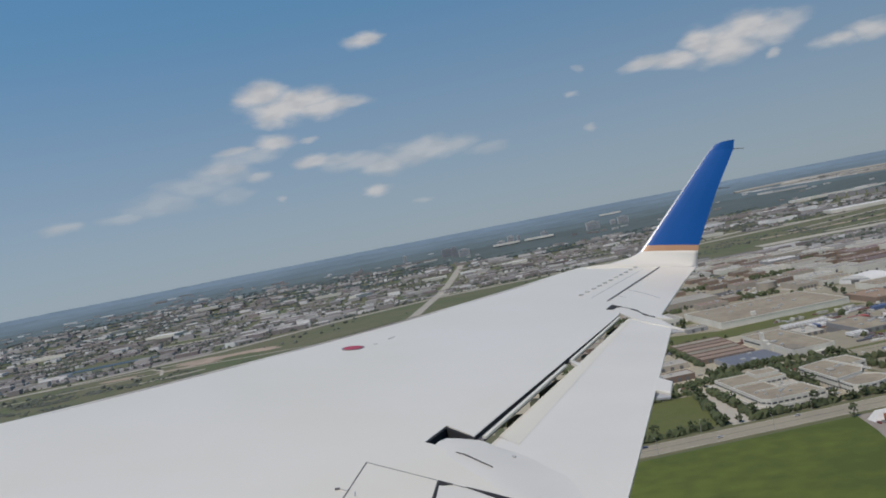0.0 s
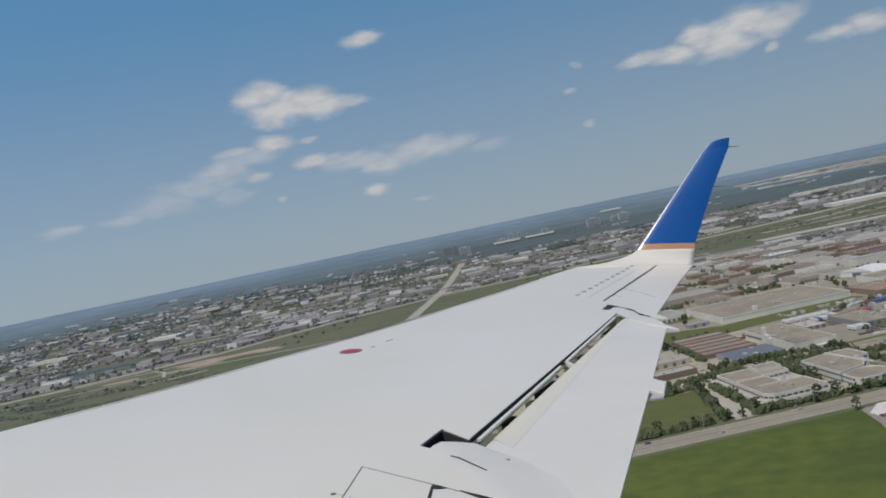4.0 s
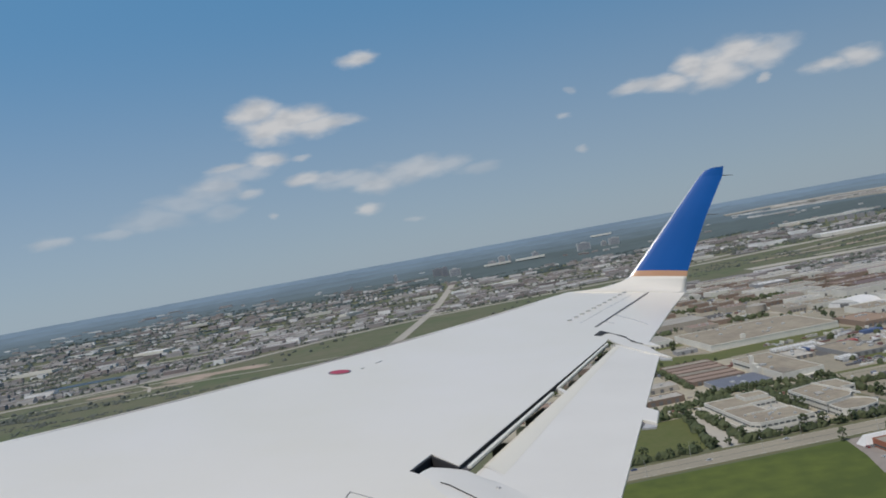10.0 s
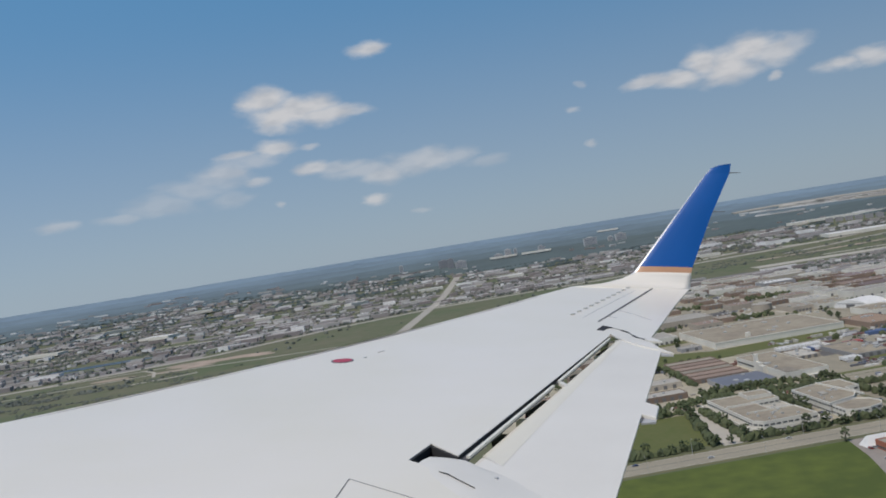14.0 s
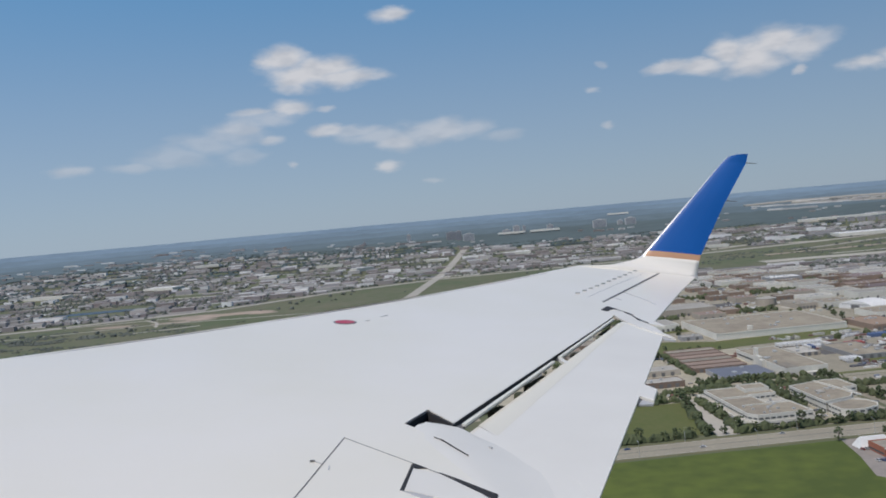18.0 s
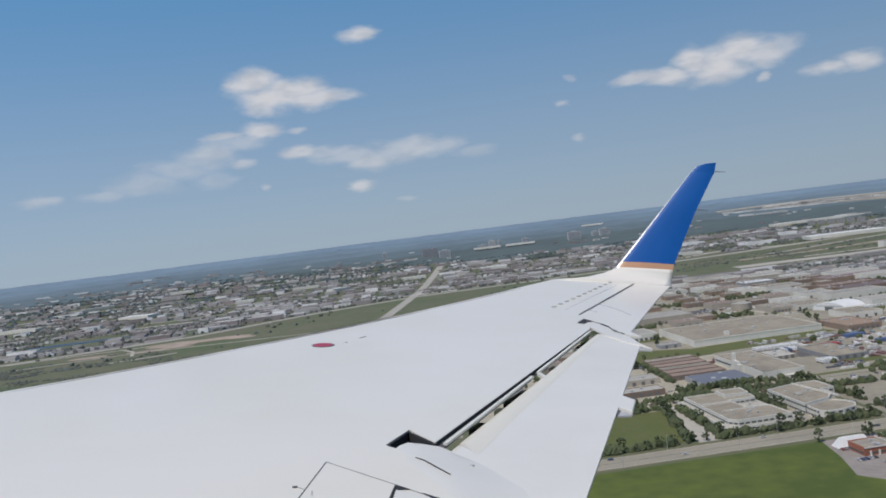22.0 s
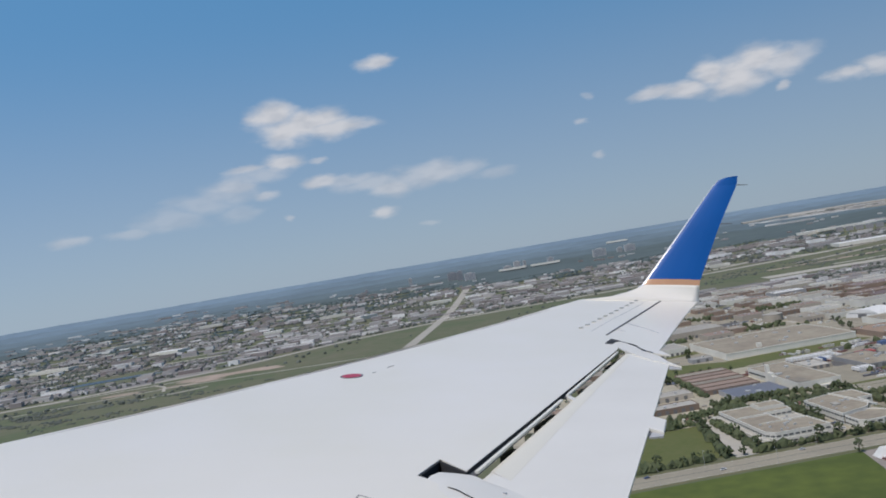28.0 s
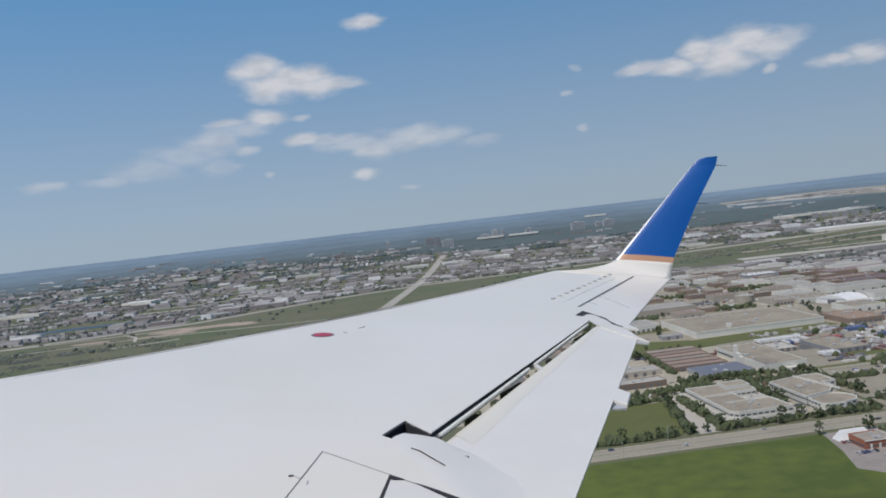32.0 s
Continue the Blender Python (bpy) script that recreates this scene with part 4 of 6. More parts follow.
# brown units in rows, and the blue deck before them
for i in range(6):
    building(at_uv(147 - 0.8 * i, 352 - 19.2 * i), 55, 17, 5.2, WALL_BRICK, ROOF_TAN if i in (0, 3) else ROOF_BROWN, "industrial_unit", "long low brick unit with a pale roof" if i in (0, 3) else "long low brick unit with a brown roof", "workshop", 0, 6, 0, seed=20 + i, group="brown units in rows")
building(at_uv(151, 219), 52, 44, 5.0, WALL_GREY, DECK_BLUE, "parking_deck", "low hall with a dull blue roof", "hall", 3, 4, 0, seed=27)
building(at_uv(62, 206), 54, 22, 6, WALL_BRICK, ROOF_GREY, "industrial_unit", "low brick unit with a grey roof", "workshop", 5, 6, 0, seed=28)
building(at_uv(80, 262), 44, 26, 6, WALL_BEIGE, ROOF_GREY, "workshop", "beige workshop with a grey flat roof", "workshop", 4, 4, 0, seed=29)
for i in range(3):
    building(here(-62 + i * 2, 812 + 40 * i), 100, 20, 6.5, WALL_BRICK, ROOF_BROWN, "industrial_unit", "long low brick unit with a brown roof", "workshop", 8, 12, 0, seed=30 + i, group="brown units in rows")
# white hall with its tower
hall = building(at_uv(204, 249), 41, 118, 9, WALL_WHITE, ROOF_DUN, "meeting_hall", "white hall with a slab tower beside its wall", "hall", 4, 4, 0, seed=5)
part("tower", box_bm(-22, 4, 0, 2.6, 6, 19), WALL_WHITE, hall, "plain white slab tower")
part("stair_block", box_bm(-22.3, -3.5, 0, 3.6, 9, 12), WALL_WHITE, hall)
part("stair_block", box_bm(-22.5, -11.5, 0, 4.0, 7, 9.5), WALL_WHITE, hall)
part("porch", box_bm(8, -61, 0, 18, 5, 4), WALL_WHITE, hall)
part("porch_opening", box_bm(8, -63.6, 0, 9, 0.3, 3.4), DARK_GLASS, hall, "dark glazed entrance")
part("roof_ledge", box_bm(-13, -46, 8.0, 12, 22, 1.2), ROOF_TAN, hall)
part("window_band", box_bm(-20.7, 36, 4, 0.3, 40, 1.4), DARK_GLASS, hall)
# low olive-roofed hall behind the trailers
building(at_uv(297, 274), 38, 74, 5, WALL_GREY, ROOF_DUN, "workshop", "low workshop with a dun gravel roof", "workshop", 5, 4, 0, seed=33)
building(at_uv(250, 300), 24, 40, 4, WALL_BEIGE, ROOF_GREY, "workshop", "low grey-roofed workshop beside a yard", "workshop", 3, 3, 0, seed=34)
# very large warehouse and its neighbours
big = building(at_uv(287, 492), 162, 132, 8, WALL_WHITE, ROOF_DUN, "warehouse", "very large white-walled distribution warehouse with a tan roof", "warehouse", 14, 0, 0, True, 6)
part("roof_house", box_bm(-34, -52, 7.2, 5, 5, 5), WALL_WHITE, big, "small white roof house")
building(at_uv(158, 556), 70, 56, 9, WALL_WHITE, ROOF_GREY, "warehouse", "white warehouse with dark dock doors", "warehouse", 5, 9, 0, seed=13)
building(at_uv(182, 452), 26, 18, 5, WALL_GREY, ROOF_GREY, "shed", "dark grey shed in a yard", "shed", 2, 2, 0, seed=14)
building(at_uv(246, 690), 92, 66, 11, WALL_BEIGE, ROOF_GREY, "warehouse", "beige warehouse with dock doors and grey roof", "warehouse", 6, 10, 0, seed=7)
building(at_uv(411, 646), 30, 58, 8, WALL_BEIGE, ROOF_TAN, "warehouse", "tan-roofed warehouse beside a round tank", "warehouse", 4, 5, 0, seed=8)
building(at_uv(402, 424), 42, 72, 7, WALL_BRICK, ROOF_RUST, "workshop", "broad brick workshop with a rusty tan roof", "workshop", 7, 6, 0, seed=35)
building(at_uv(620, 790), 96, 104, 7, WALL_BRICK, ROOF_MAUVE, "warehouse", "very broad brick works with a dull mauve roof", "warehouse", 12, 8, 0, seed=36)
# round tank with a shallow cone on top
tank = thing("storage_tank", at_uv(384, 696), "pale round storage tank with a shallow roof", "tank")
bm = bmesh.new()
tube(bm, (0, 0, -0.2), (0, 0, 11.0), 15, 32)
part("shell", bm, WALL_BEIGE, tank)
bm = bmesh.new()
tube(bm, (0, 0, 11.0), (0, 0, 13.5), 15.3, 32, 0.6)
part("tank_roof", bm, ROOF_GREY, tank)
# hall under one round roof
arch = thing("arched_hall", at_uv(474, 576, 0.38), "white hall under a low round roof", "hall")
bm = bmesh.new()
rows = []
for x in (-20.0, 20.0):
    ring = [(x, 28 * math.cos(a), 2.0 + 9.5 * math.sin(a)) for a in (k * math.pi / 14 for k in range(15))]
    rows.append([bm.verts.new(p) for p in ring + [(x, -28, -0.3), (x, 28, -0.3)]])
for k in range(17):
    bm.faces.new((rows[0][k], rows[0][(k + 1) % 17], rows[1][(k + 1) % 17], rows[1][k]))
bm.faces.new(rows[0][::-1]), bm.faces.new(rows[1])
part("shell", bm, ROOF_WHITE, arch)
part("gable_door", box_bm(-20.1, 0, 0, 0.4, 14, 5.5), DOOR_DARK, arch)
part("eaves_band", box_bm(-20.15, 0, 6.2, 0.3, 44, 0.7), WALL_GREY, arch)
# small ones in front of the road
red_b = building(at_uv(147, -56), 30, 20, 6, WALL_RED, ROOF_TAN, "restaurant", "low red-brick restaurant with white trim", "restaurant", 4, 0, 1, seed=9)
part("trim", box_bm(0, -10.3, 5.2, 30.6, 0.4, 0.8), WALL_WHITE, red_b, "white trim along the eaves")
bm = bmesh.new()
for q in box(bm, -8, 17, 0, 24, 12, 6.5):
    if q.co.z > 3:
        q.co.x, q.co.y = -8 + (q.co.x + 8) * 0.7, 17 + (q.co.y - 17) * 0.25
part("hip_roof", bm, ROOF_WHITE, red_b, "white hipped annexe")
part("parapet", box_bm(4, 0, 5.9, 0.5, 20.4, 0.7), WALL_WHITE, red_b, "white parapet across the roof")
for x in (-11, -5, 7, 12):
    part("pier", box_bm(x, -10.35, 0, 1.3, 0.5, 3.4), WALL_WHITE, red_b, "white pier between the windows")
building(here(206, 622), 30, 14, 6, WALL_WHITE, ROOF_WHITE, "shop", "small white flat-roofed shop", "shop", 3, 3, 1, seed=10)
building(here(330, 640), 90, 60, 9, WALL_BRICK, ROOF_DUN, "warehouse", "broad brick warehouse with a dun gravel roof", "warehouse", 7, 0, 2, seed=11)
building(here(330, 800), 84, 60, 8, WALL_BRICK, ROOF_BROWN, "industrial_unit", "broad brick unit with a reddish roof", "workshop", 8, 8, 0, seed=12)

# further blocks of the quarter: a few patterns, set out along the side streets
PATTERNS = []
for i, (w, d, h, wall, top, lab) in enumerate((
        (64, 46, 9, WALL_WHITE, ROOF_TAN, "white warehouse with a tan gravel roof"), (46, 40, 8, WALL_WHITE, ROOF_GREY, "white workshop with a grey flat roof"),
        (80, 34, 7, WALL_BRICK, ROOF_MAUVE, "long brick workshop with a dull mauve roof"), (38, 36, 8, WALL_BEIGE, ROOF_BROWN, "beige block with a brown roof"),
        (58, 52, 9, WALL_GREY, ROOF_GREY, "grey-clad hall with a flat roof"), (34, 26, 7, WALL_BRICK, ROOF_TAN, "small brick unit with a gravel roof"),
        (88, 44, 11, WALL_WHITE, ROOF_GREY, "long white depot with dock doors"), (44, 54, 8, WALL_WHITE, ROOF_DUN, "white depot with a dun roof"))):
    PATTERNS.append(building(Matrix.Translation((2200 + i * 120, -1500, 0)), w, d, h, wall, top, "warehouse" if w > 50 else "workshop", lab, "warehouse" if w > 50 else "workshop", 4, 5 if w > 50 else 3, 0, seed=40 + i, group="halls of the industrial quarter"))

TAKEN = [(*uv(a, b)[:2], r) for a, b, r in ((118, 96, 58), (186, 94, 52), (147, 350, 40), (145, 300, 44), (145, 260, 44), (151, 219, 46), (62, 206, 38), (80, 262, 36), (216, 285, 48), (216, 235, 48), (230, 470, 84), (290, 492, 88), (345, 492, 84), (158, 556, 52), (182, 452, 26),
                                               (246, 690, 62), (384, 696, 30), (411, 646, 40), (402, 424, 50), (474, 576, 46), (620, 790, 76), (500, 560, 40), (297, 274, 44), (250, 300, 28), (147, -56, 32), (135, 410, 44), (260, 430, 30), (-40, 190, 60), (330, 400, 40), (185, 400, 44), (240, 400, 44), (300, 410, 44))] + [(330, 640, 70), (330, 800, 65), (206, 622, 35), (-60, 830, 80)]
KEPT_OPEN = [(*uv(a, b)[:2], r) for a, b, r in ((300, 320, 50), (300, 270, 40), (290, 190, 55), (250, 190, 40), (110, 180, 52), (140, 172, 40), (400, 340, 66), (395, 270, 50))]
rnd = random.Random(5)
for iu in range(-7, 10):
    for iv in range(0, 17):
        u, v = -660 + iu * 0 + (iu + 7) * 86 + rnd.uniform(-7, 7), 170 + iv * 66 + rnd.uniform(-6, 6)
        p = uv(u, v)
        if any(math.hypot(p.x - a, p.y - b) < r for a, b, r in TAKEN + KEPT_OPEN) or rnd.random() < 0.10 or v > 1180 or (85 < u < 310 and v < 375):
            continue
        if any(abs(v - s) < 34 for s in (176, 640, 850)) and rnd.random() < 0.55:
            v += 40
        if p.x < -260 or (p.x < 40 and p.y > 1260):
            continue
        TAKEN.append((*uv(u, v)[:2], 34))
        if v > 430 and rnd.random() < 0.55:
            copy_thing(PATTERNS[rnd.choice((1, 3, 5, 5))], at_uv(u - 18, v - 16, rnd.choice((0, math.pi / 2)), 0.15))
            copy_thing(PATTERNS[rnd.choice((1, 3, 5, 5))], at_uv(u + 22, v + 18, rnd.choice((0, math.pi / 2)), 0.15))
            continue
        copy_thing(PATTERNS[rnd.randrange(8)], at_uv(u, v, rnd.choice((0, 0, 0, math.pi / 2, math.pi)), 0.15))


# lots between the halls: dark asphalt, pale gravel, worn grass
rnd = random.Random(77)
for i in range(64):
    u, v = rnd.uniform(-80, 700), rnd.uniform(440, 1150)
    w, d = rnd.uniform(22, 70), rnd.uniform(16, 44)
    mat, lab = rnd.choice(((ASPHALT, "dark asphalt lot between halls"), (CONCRETE, "pale concrete lot between halls"), (EARTH, "bare gravel lot between halls"), (LAWN, "worn grass lot between halls"), (DRY, "dry grass lot between halls")))
    patch("yard", rect(u - w / 2, v - d / 2, u + w / 2, v + d / 2), mat, lab, 0.18 + 0.004 * i, "lot")
for u, v, w, d, mat, lab in ((300, 292, 70, 30, ASPHALT, "dark asphalt lot full of trailers"), (345, 250, 60, 36, ROOF_MAUVE, "mauve gravel lot beside a yard"), (300, 225, 50, 24, LAWN, "worn grass lot beside a yard"), (380, 330, 50, 60, CONCRETE, "pale concrete lot full of stacks"), (340, 375, 60, 20, ASPHALT, "dark asphalt lot full of stacks"), (262, 180, 60, 20, LAWN, "worn grass lot beside a yard")):
    patch("yard", rect(u - w / 2, v - d / 2, u + w / 2, v + d / 2), mat, lab, 0.19, "lot")


# ---- trees ----
def tree(h, spread, seed):
    """A tapered trunk with limbs and a crown of many leafy clumps."""
    rnd = random.Random(seed)
    root = thing("tree", Matrix.Translation((2200 + seed * 20, -1700, 0)), "leafy broad green street tree", "tree", "trees of the quarter")
    bm = bmesh.new()
    tube(bm, (0, 0, -0.3), (0.1, 0, h * 0.55), h * 0.035, 7, h * 0.018)
    for i in range(5):
        a = i * 1.26 + rnd.random()
        tube(bm, (0.05, 0, h * (0.3 + 0.05 * i)), (math.cos(a) * spread * 0.6, math.sin(a) * spread * 0.6, h * (0.55 + 0.05 * i)), h * 0.012, 5, h * 0.005)
    part("trunk", bm, BARK, root)
    bm = bmesh.new()
    for i in range(26):
        a, k = rnd.random() * math.tau, rnd.random() ** 0.6
        z = rnd.uniform(0.32, 1.0)
        r = spread * k * math.sqrt(max(0.05, 1 - ((z - 0.6) / 0.45) ** 2))
        s = rnd.uniform(0.16, 0.30) * spread
        vs = bmesh.ops.create_icosphere(bm, subdivisions=1, radius=s, matrix=Matrix.Translation((r * math.cos(a), r * math.sin(a), z * h - s * 0.5)))["verts"]
        for q in vs:
            q.co += Vector((rnd.uniform(-1, 1), rnd.uniform(-1, 1), rnd.uniform(-1, 1))) * s * 0.35
    part("crown", bm, LEAF, root)
    return root


TREES = [tree(9, 4.0, 1), tree(12, 5.2, 2), tree(7, 3.2, 3), tree(14, 4.6, 4), tree(10, 5.5, 5)]


def plant(u, v, rnd):
    s = rnd.uniform(0.5, 0.95)
    t = TREES[rnd.randrange(5)]
    ob = copy_thing(t, at_uv(u, v, rnd.random() * 6))
    ob.scale = (s, s, s)


rnd = random.Random(11)
for u0, v0, u1, v1, n, w in ((-100, 25, 50, 25, 24, 2), (-29, 30, 5, 132, 14, 1.5), (49, 30, 65, 130, 14, 1.2), (-70, 137, 64, 137, 16, 2.5), (75, 26, 78, 130, 9, 0.8), (44, 24, 118, 20, 12, 2), (118, 22, 200, 22, 13, 2.5),
                             (146, 72, 148, 140, 12, 1.5), (90, 146, 206, 152, 24, 4), (30, 148, 100, 150, 14, 5), (214, 30, 214, 190, 14, 2), (100, 186, 182, 190, 20, 3), (120, 372, 190, 364, 9, 3),
                             (98, 380, 112, 300, 14, 4), (176, 470, 192, 560, 10, 5), (-40, 300, 60, 390, 12, 8), (215, 25, 420, 25, 18, 3), (120, -22, 190, -24, 6, 2), (150, -50, 200, -40, 6, 5), (-90, 408, 90, 410, 14, 5), (380, 440, 424, 600, 14, 6),
                             (-90, 628, 420, 630, 28, 6), (100, 440, 110, 620, 14, 4), (-100, 640, -90, 990, 16, 6), (0, 840, 420, 842, 20, 7), (40, 985, 420, 1000, 26, 12), (-320, 990, 60, 1010, 24, 12)):
    n = max(3, int(n * 0.66))
    for i in range(n):
        f = (i + rnd.uniform(0.1, 0.9)) / n
        plant(u0 + (u1 - u0) * f + rnd.uniform(-w, w), v0 + (v1 - v0) * f + rnd.uniform(-w, w), rnd)


# ---- vehicles ----
def car(paint, i):
    root = thing("car", Matrix.Translation((2200 + i * 8, -1800, 0)), ("white", "black", "silver", "dark red", "blue")[i] + " parked saloon car", "car", "cars of the quarter")
    bm = box_bm(0, 0, 0.35, 4.5, 1.8, 0.6)
    bmesh.ops.bevel(bm, geom=bm.edges[:], offset=0.15, segments=2, affect="EDGES")
    part("body", bm, paint, root)
    bm = bmesh.new()
    for q in box(bm, -0.2, 0, 0.92, 2.6, 1.6, 0.55):
        if q.co.z > 1.2:
            q.co.x, q.co.y = -0.2 + (q.co.x + 0.2) * 0.65, q.co.y * 0.85
    part("cabin", bm, DARK_GLASS, root)
    part("car_roof", box_bm(-0.2, 0, 1.46, 1.6, 1.3, 0.05), paint, root)
    bm = bmesh.new()
    tube(bm, (0, -0.12, 0.33), (0, 0.12, 0.33), 0.33, 12)
    me = mesh_of("wheel", bm, TYRE)
    bm = bmesh.new()
    tube(bm, (0, -0.14, 0.33), (0, 0.14, 0.33), 0.19, 10)
    rim = mesh_of("rim", bm, UNIT_METAL)
    for x in (-1.4, 1.4):
        for y in (-0.82, 0.82):
            piece("rim", rim, piece("wheel", me, root, Matrix.Translation((x, y, 0))))
    return root


CARS = [car(c, i) for i, c in enumerate(CAR_PAINTS)]


def trailer(mat, i, lab):
    root = thing("trailer", Matrix.Translation((2200 + i * 20, -1830, 0)), lab, "trailer", "trailers in the yards")
    part("cargo_box", box_bm(0, 0, 1.15, 14.5, 2.6, 2.9), mat, root)
    part("chassis", box_bm(0, 0, 0.85, 14.0, 1.1, 0.35), TYRE, root)
    bm = bmesh.new()
    tube(bm, (0, -1.2, 0.5), (0, 1.2, 0.5), 0.5, 12)
    me = mesh_of("axle_wheel", bm, TYRE)
    for x in (-5.5, -4.2, 5.0):
        piece("axle_wheel", me, root, Matrix.Translation((x, 0, 0)))
    return root


TRAILERS = [trailer(ROOF_WHITE, 0, "white box trailer parked in a yard"), trailer(TARP_RED, 1, "red box trailer parked in a yard"), trailer(TARP_BLUE, 2, "blue box trailer parked in a yard")]
rnd = random.Random(21)
for i in range(7):                                    # on the main road
    lane = rnd.choice((-8.6, -4.4, 4.4, 8.6))
    copy_thing(CARS[rnd.randrange(5)], at_uv(-120 + i * 58 + rnd.uniform(-20, 20), lane, 0 if lane < 0 else math.pi, 0.30))
for u0, v0, n in ((142, 44, 4), (142, 62, 4), (192, 70, 5), (90, 164, 14), (150, 158, 12), (150, -45, 8), (222, 60, 14), (-20, 172, 14), (-60, 236, 16), (60, 234, 12), (0, 250, 12), (262, 215, 12), (128, -46, 3), (124, -72, 5), (136, -84, 6)):
    for i in range(n):                                # in the car parks
        if rnd.random() < 0.8:
            copy_thing(CARS[rnd.randrange(5)], at_uv(u0 + i * 3.0, v0 + rnd.uniform(-0.4, 0.4), math.pi / 2, 0.16))
for k, (u0, v0, n) in enumerate(((246, 344, 11), (266, 318, 4), (264, 236, 4), (-80, 470, 10), (30, 570, 10), (490, 548, 9), (488, 620, 6))):
    for i in range(n):
        c = 0 if rnd.random() < 0.95 else rnd.choice((1, 2))
        copy_thing(TRAILERS[c], at_uv(u0 + i * 4.6, v0, math.pi / 2, 0.16))
# covered heaps in a yard
for u, v, w, d, mat, lab in ((316, 314, 20, 11, TARP_RED, "red covered stacks in a yard"), (366, 352, 24, 10, TARP_BLUE, "blue covered stacks in a yard"), (372, 300, 20, 8, TARP_BLUE, "blue covered stacks in a yard")):
    t = thing("covered_stack", at_uv(u, v, 0, 0.15), lab, "stack")
    bm = box_bm(0, 0, 0, w, d, 4.0)
    bmesh.ops.bevel(bm, geom=bm.edges[:], offset=0.6, segments=2, affect="EDGES")
    part("tarpaulin", bm, mat, t)
    part("base", box_bm(0, 0, -0.2, w + 0.8, d + 0.8, 0.4), CONCRETE, t)

# lamp poles along the main road
pole = thing("street_lamp", at_uv(-140, 15), "tall grey steel street lamp with one arm", "street lamp", "lamps of the main road")
bm = bmesh.new()
tube(bm, (0, 0, 0), (0, 0, 11), 0.16, 8, 0.09)
part("post", bm, UNIT_METAL, pole)
bm = bmesh.new()
tube(bm, (0, 0, 10.9), (0, -3.0, 11.5), 0.07, 6)
part("arm", bm, UNIT_METAL, pole)
part("lamp_head", box_bm(0, -3.3, 11.4, 0.35, 0.9, 0.18), UNIT_METAL, pole)
for i in range(1, 14):
    copy_thing(pole, at_uv(-140 + i * 42, 15 if i % 2 == 0 else -15, 0 if i % 2 == 0 else math.pi))

# ---- highway, far roads ----
MOTORWAY = ((-2900, 1050), (-1363, 1724), (-1000, 1930), (-790, 2220), (-559, 2420), (7, 2610), (600, 2800), (1300, 3100), (2600, 3500))
AVENUE = ((-400, 1300), (-505, 1825), (-686, 3556), (-700, 3760))
ribbon("road", MOTORWAY, 34, CONCRETE, "pale concrete motorway across green land", 0.5)
ribbon("road", AVENUE, 26, CONCRETE, "straight wide avenue running to the skyline", 0.7)
ribbon("road", ((-2200, 2300), (-1300, 2480), (-700, 2760)), 14, CONCRETE, "pale side road", 0.45)
ribbon("road", ((-1500, 1500), (-1000, 1700), (-480, 1740), (-100, 1900)), 8, CONCRETE, "pale side road", 0.45)
ribbon("road", ((290, 2215), (400, 2236), (560, 2250), (800, 2290)), 62, CONCRETE, "broad pale bare strip in a green field", 0.45)
ribbon("road", ((470, 2330), (700, 2372), (900, 2420)), 20, CONCRETE, "pale bare strip in a green field", 0.45)
ribbon("road", ((330, 2440), (520, 2490), (760, 2590)), 34, EARTH, "worn earth track in a green field", 0.42)
ribbon("road", ((294, 3317), (675, 3433), (1100, 3560)), 26, CONCRETE, "pale bare strip in a green field", 0.6)
for pts, wide in ((((500, 4262), (684, 4278), (975, 4233), (1226, 4117), (1700, 3850)), 44), (((700, 4215), (930, 4150), (1180, 4010), (1600, 3760)), 52), (((909, 4059), (1071, 3970), (1155, 3892), (1600, 3600)), 30), (((1010, 4110), (1200, 4060), (1640, 3800)), 26)):
    ribbon("road", pts, wide, CONCRETE, "pale apron strip beyond the woods", 9.0)
for pts, wide in ((((418, 2550), (630, 2679), (800, 2760)), 22), (((280, 2826), (420, 2810), (555, 2769)), 20), (((204, 2752), (332, 2833)), 26), (((243, 3074), (334, 3130), (470, 3170)), 18), (((380, 2923), (471, 2894)), 30),
                  (((-995, 1557), (-917, 1595), (-880, 1622)), 11), (((-1339, 1715), (-1180, 1765), (-1043, 1804)), 9), (((-1110, 1800), (-1040, 1730), (-990, 1640)), 7)):
    ribbon("road", pts, wide, CONCRETE, "pale bare strip in green land", 0.75)
ribbon("road", ((617, 3471), (957, 3443), (1400, 3420)), 34, CONCRETE, "pale bare strip in a green field", 0.6)


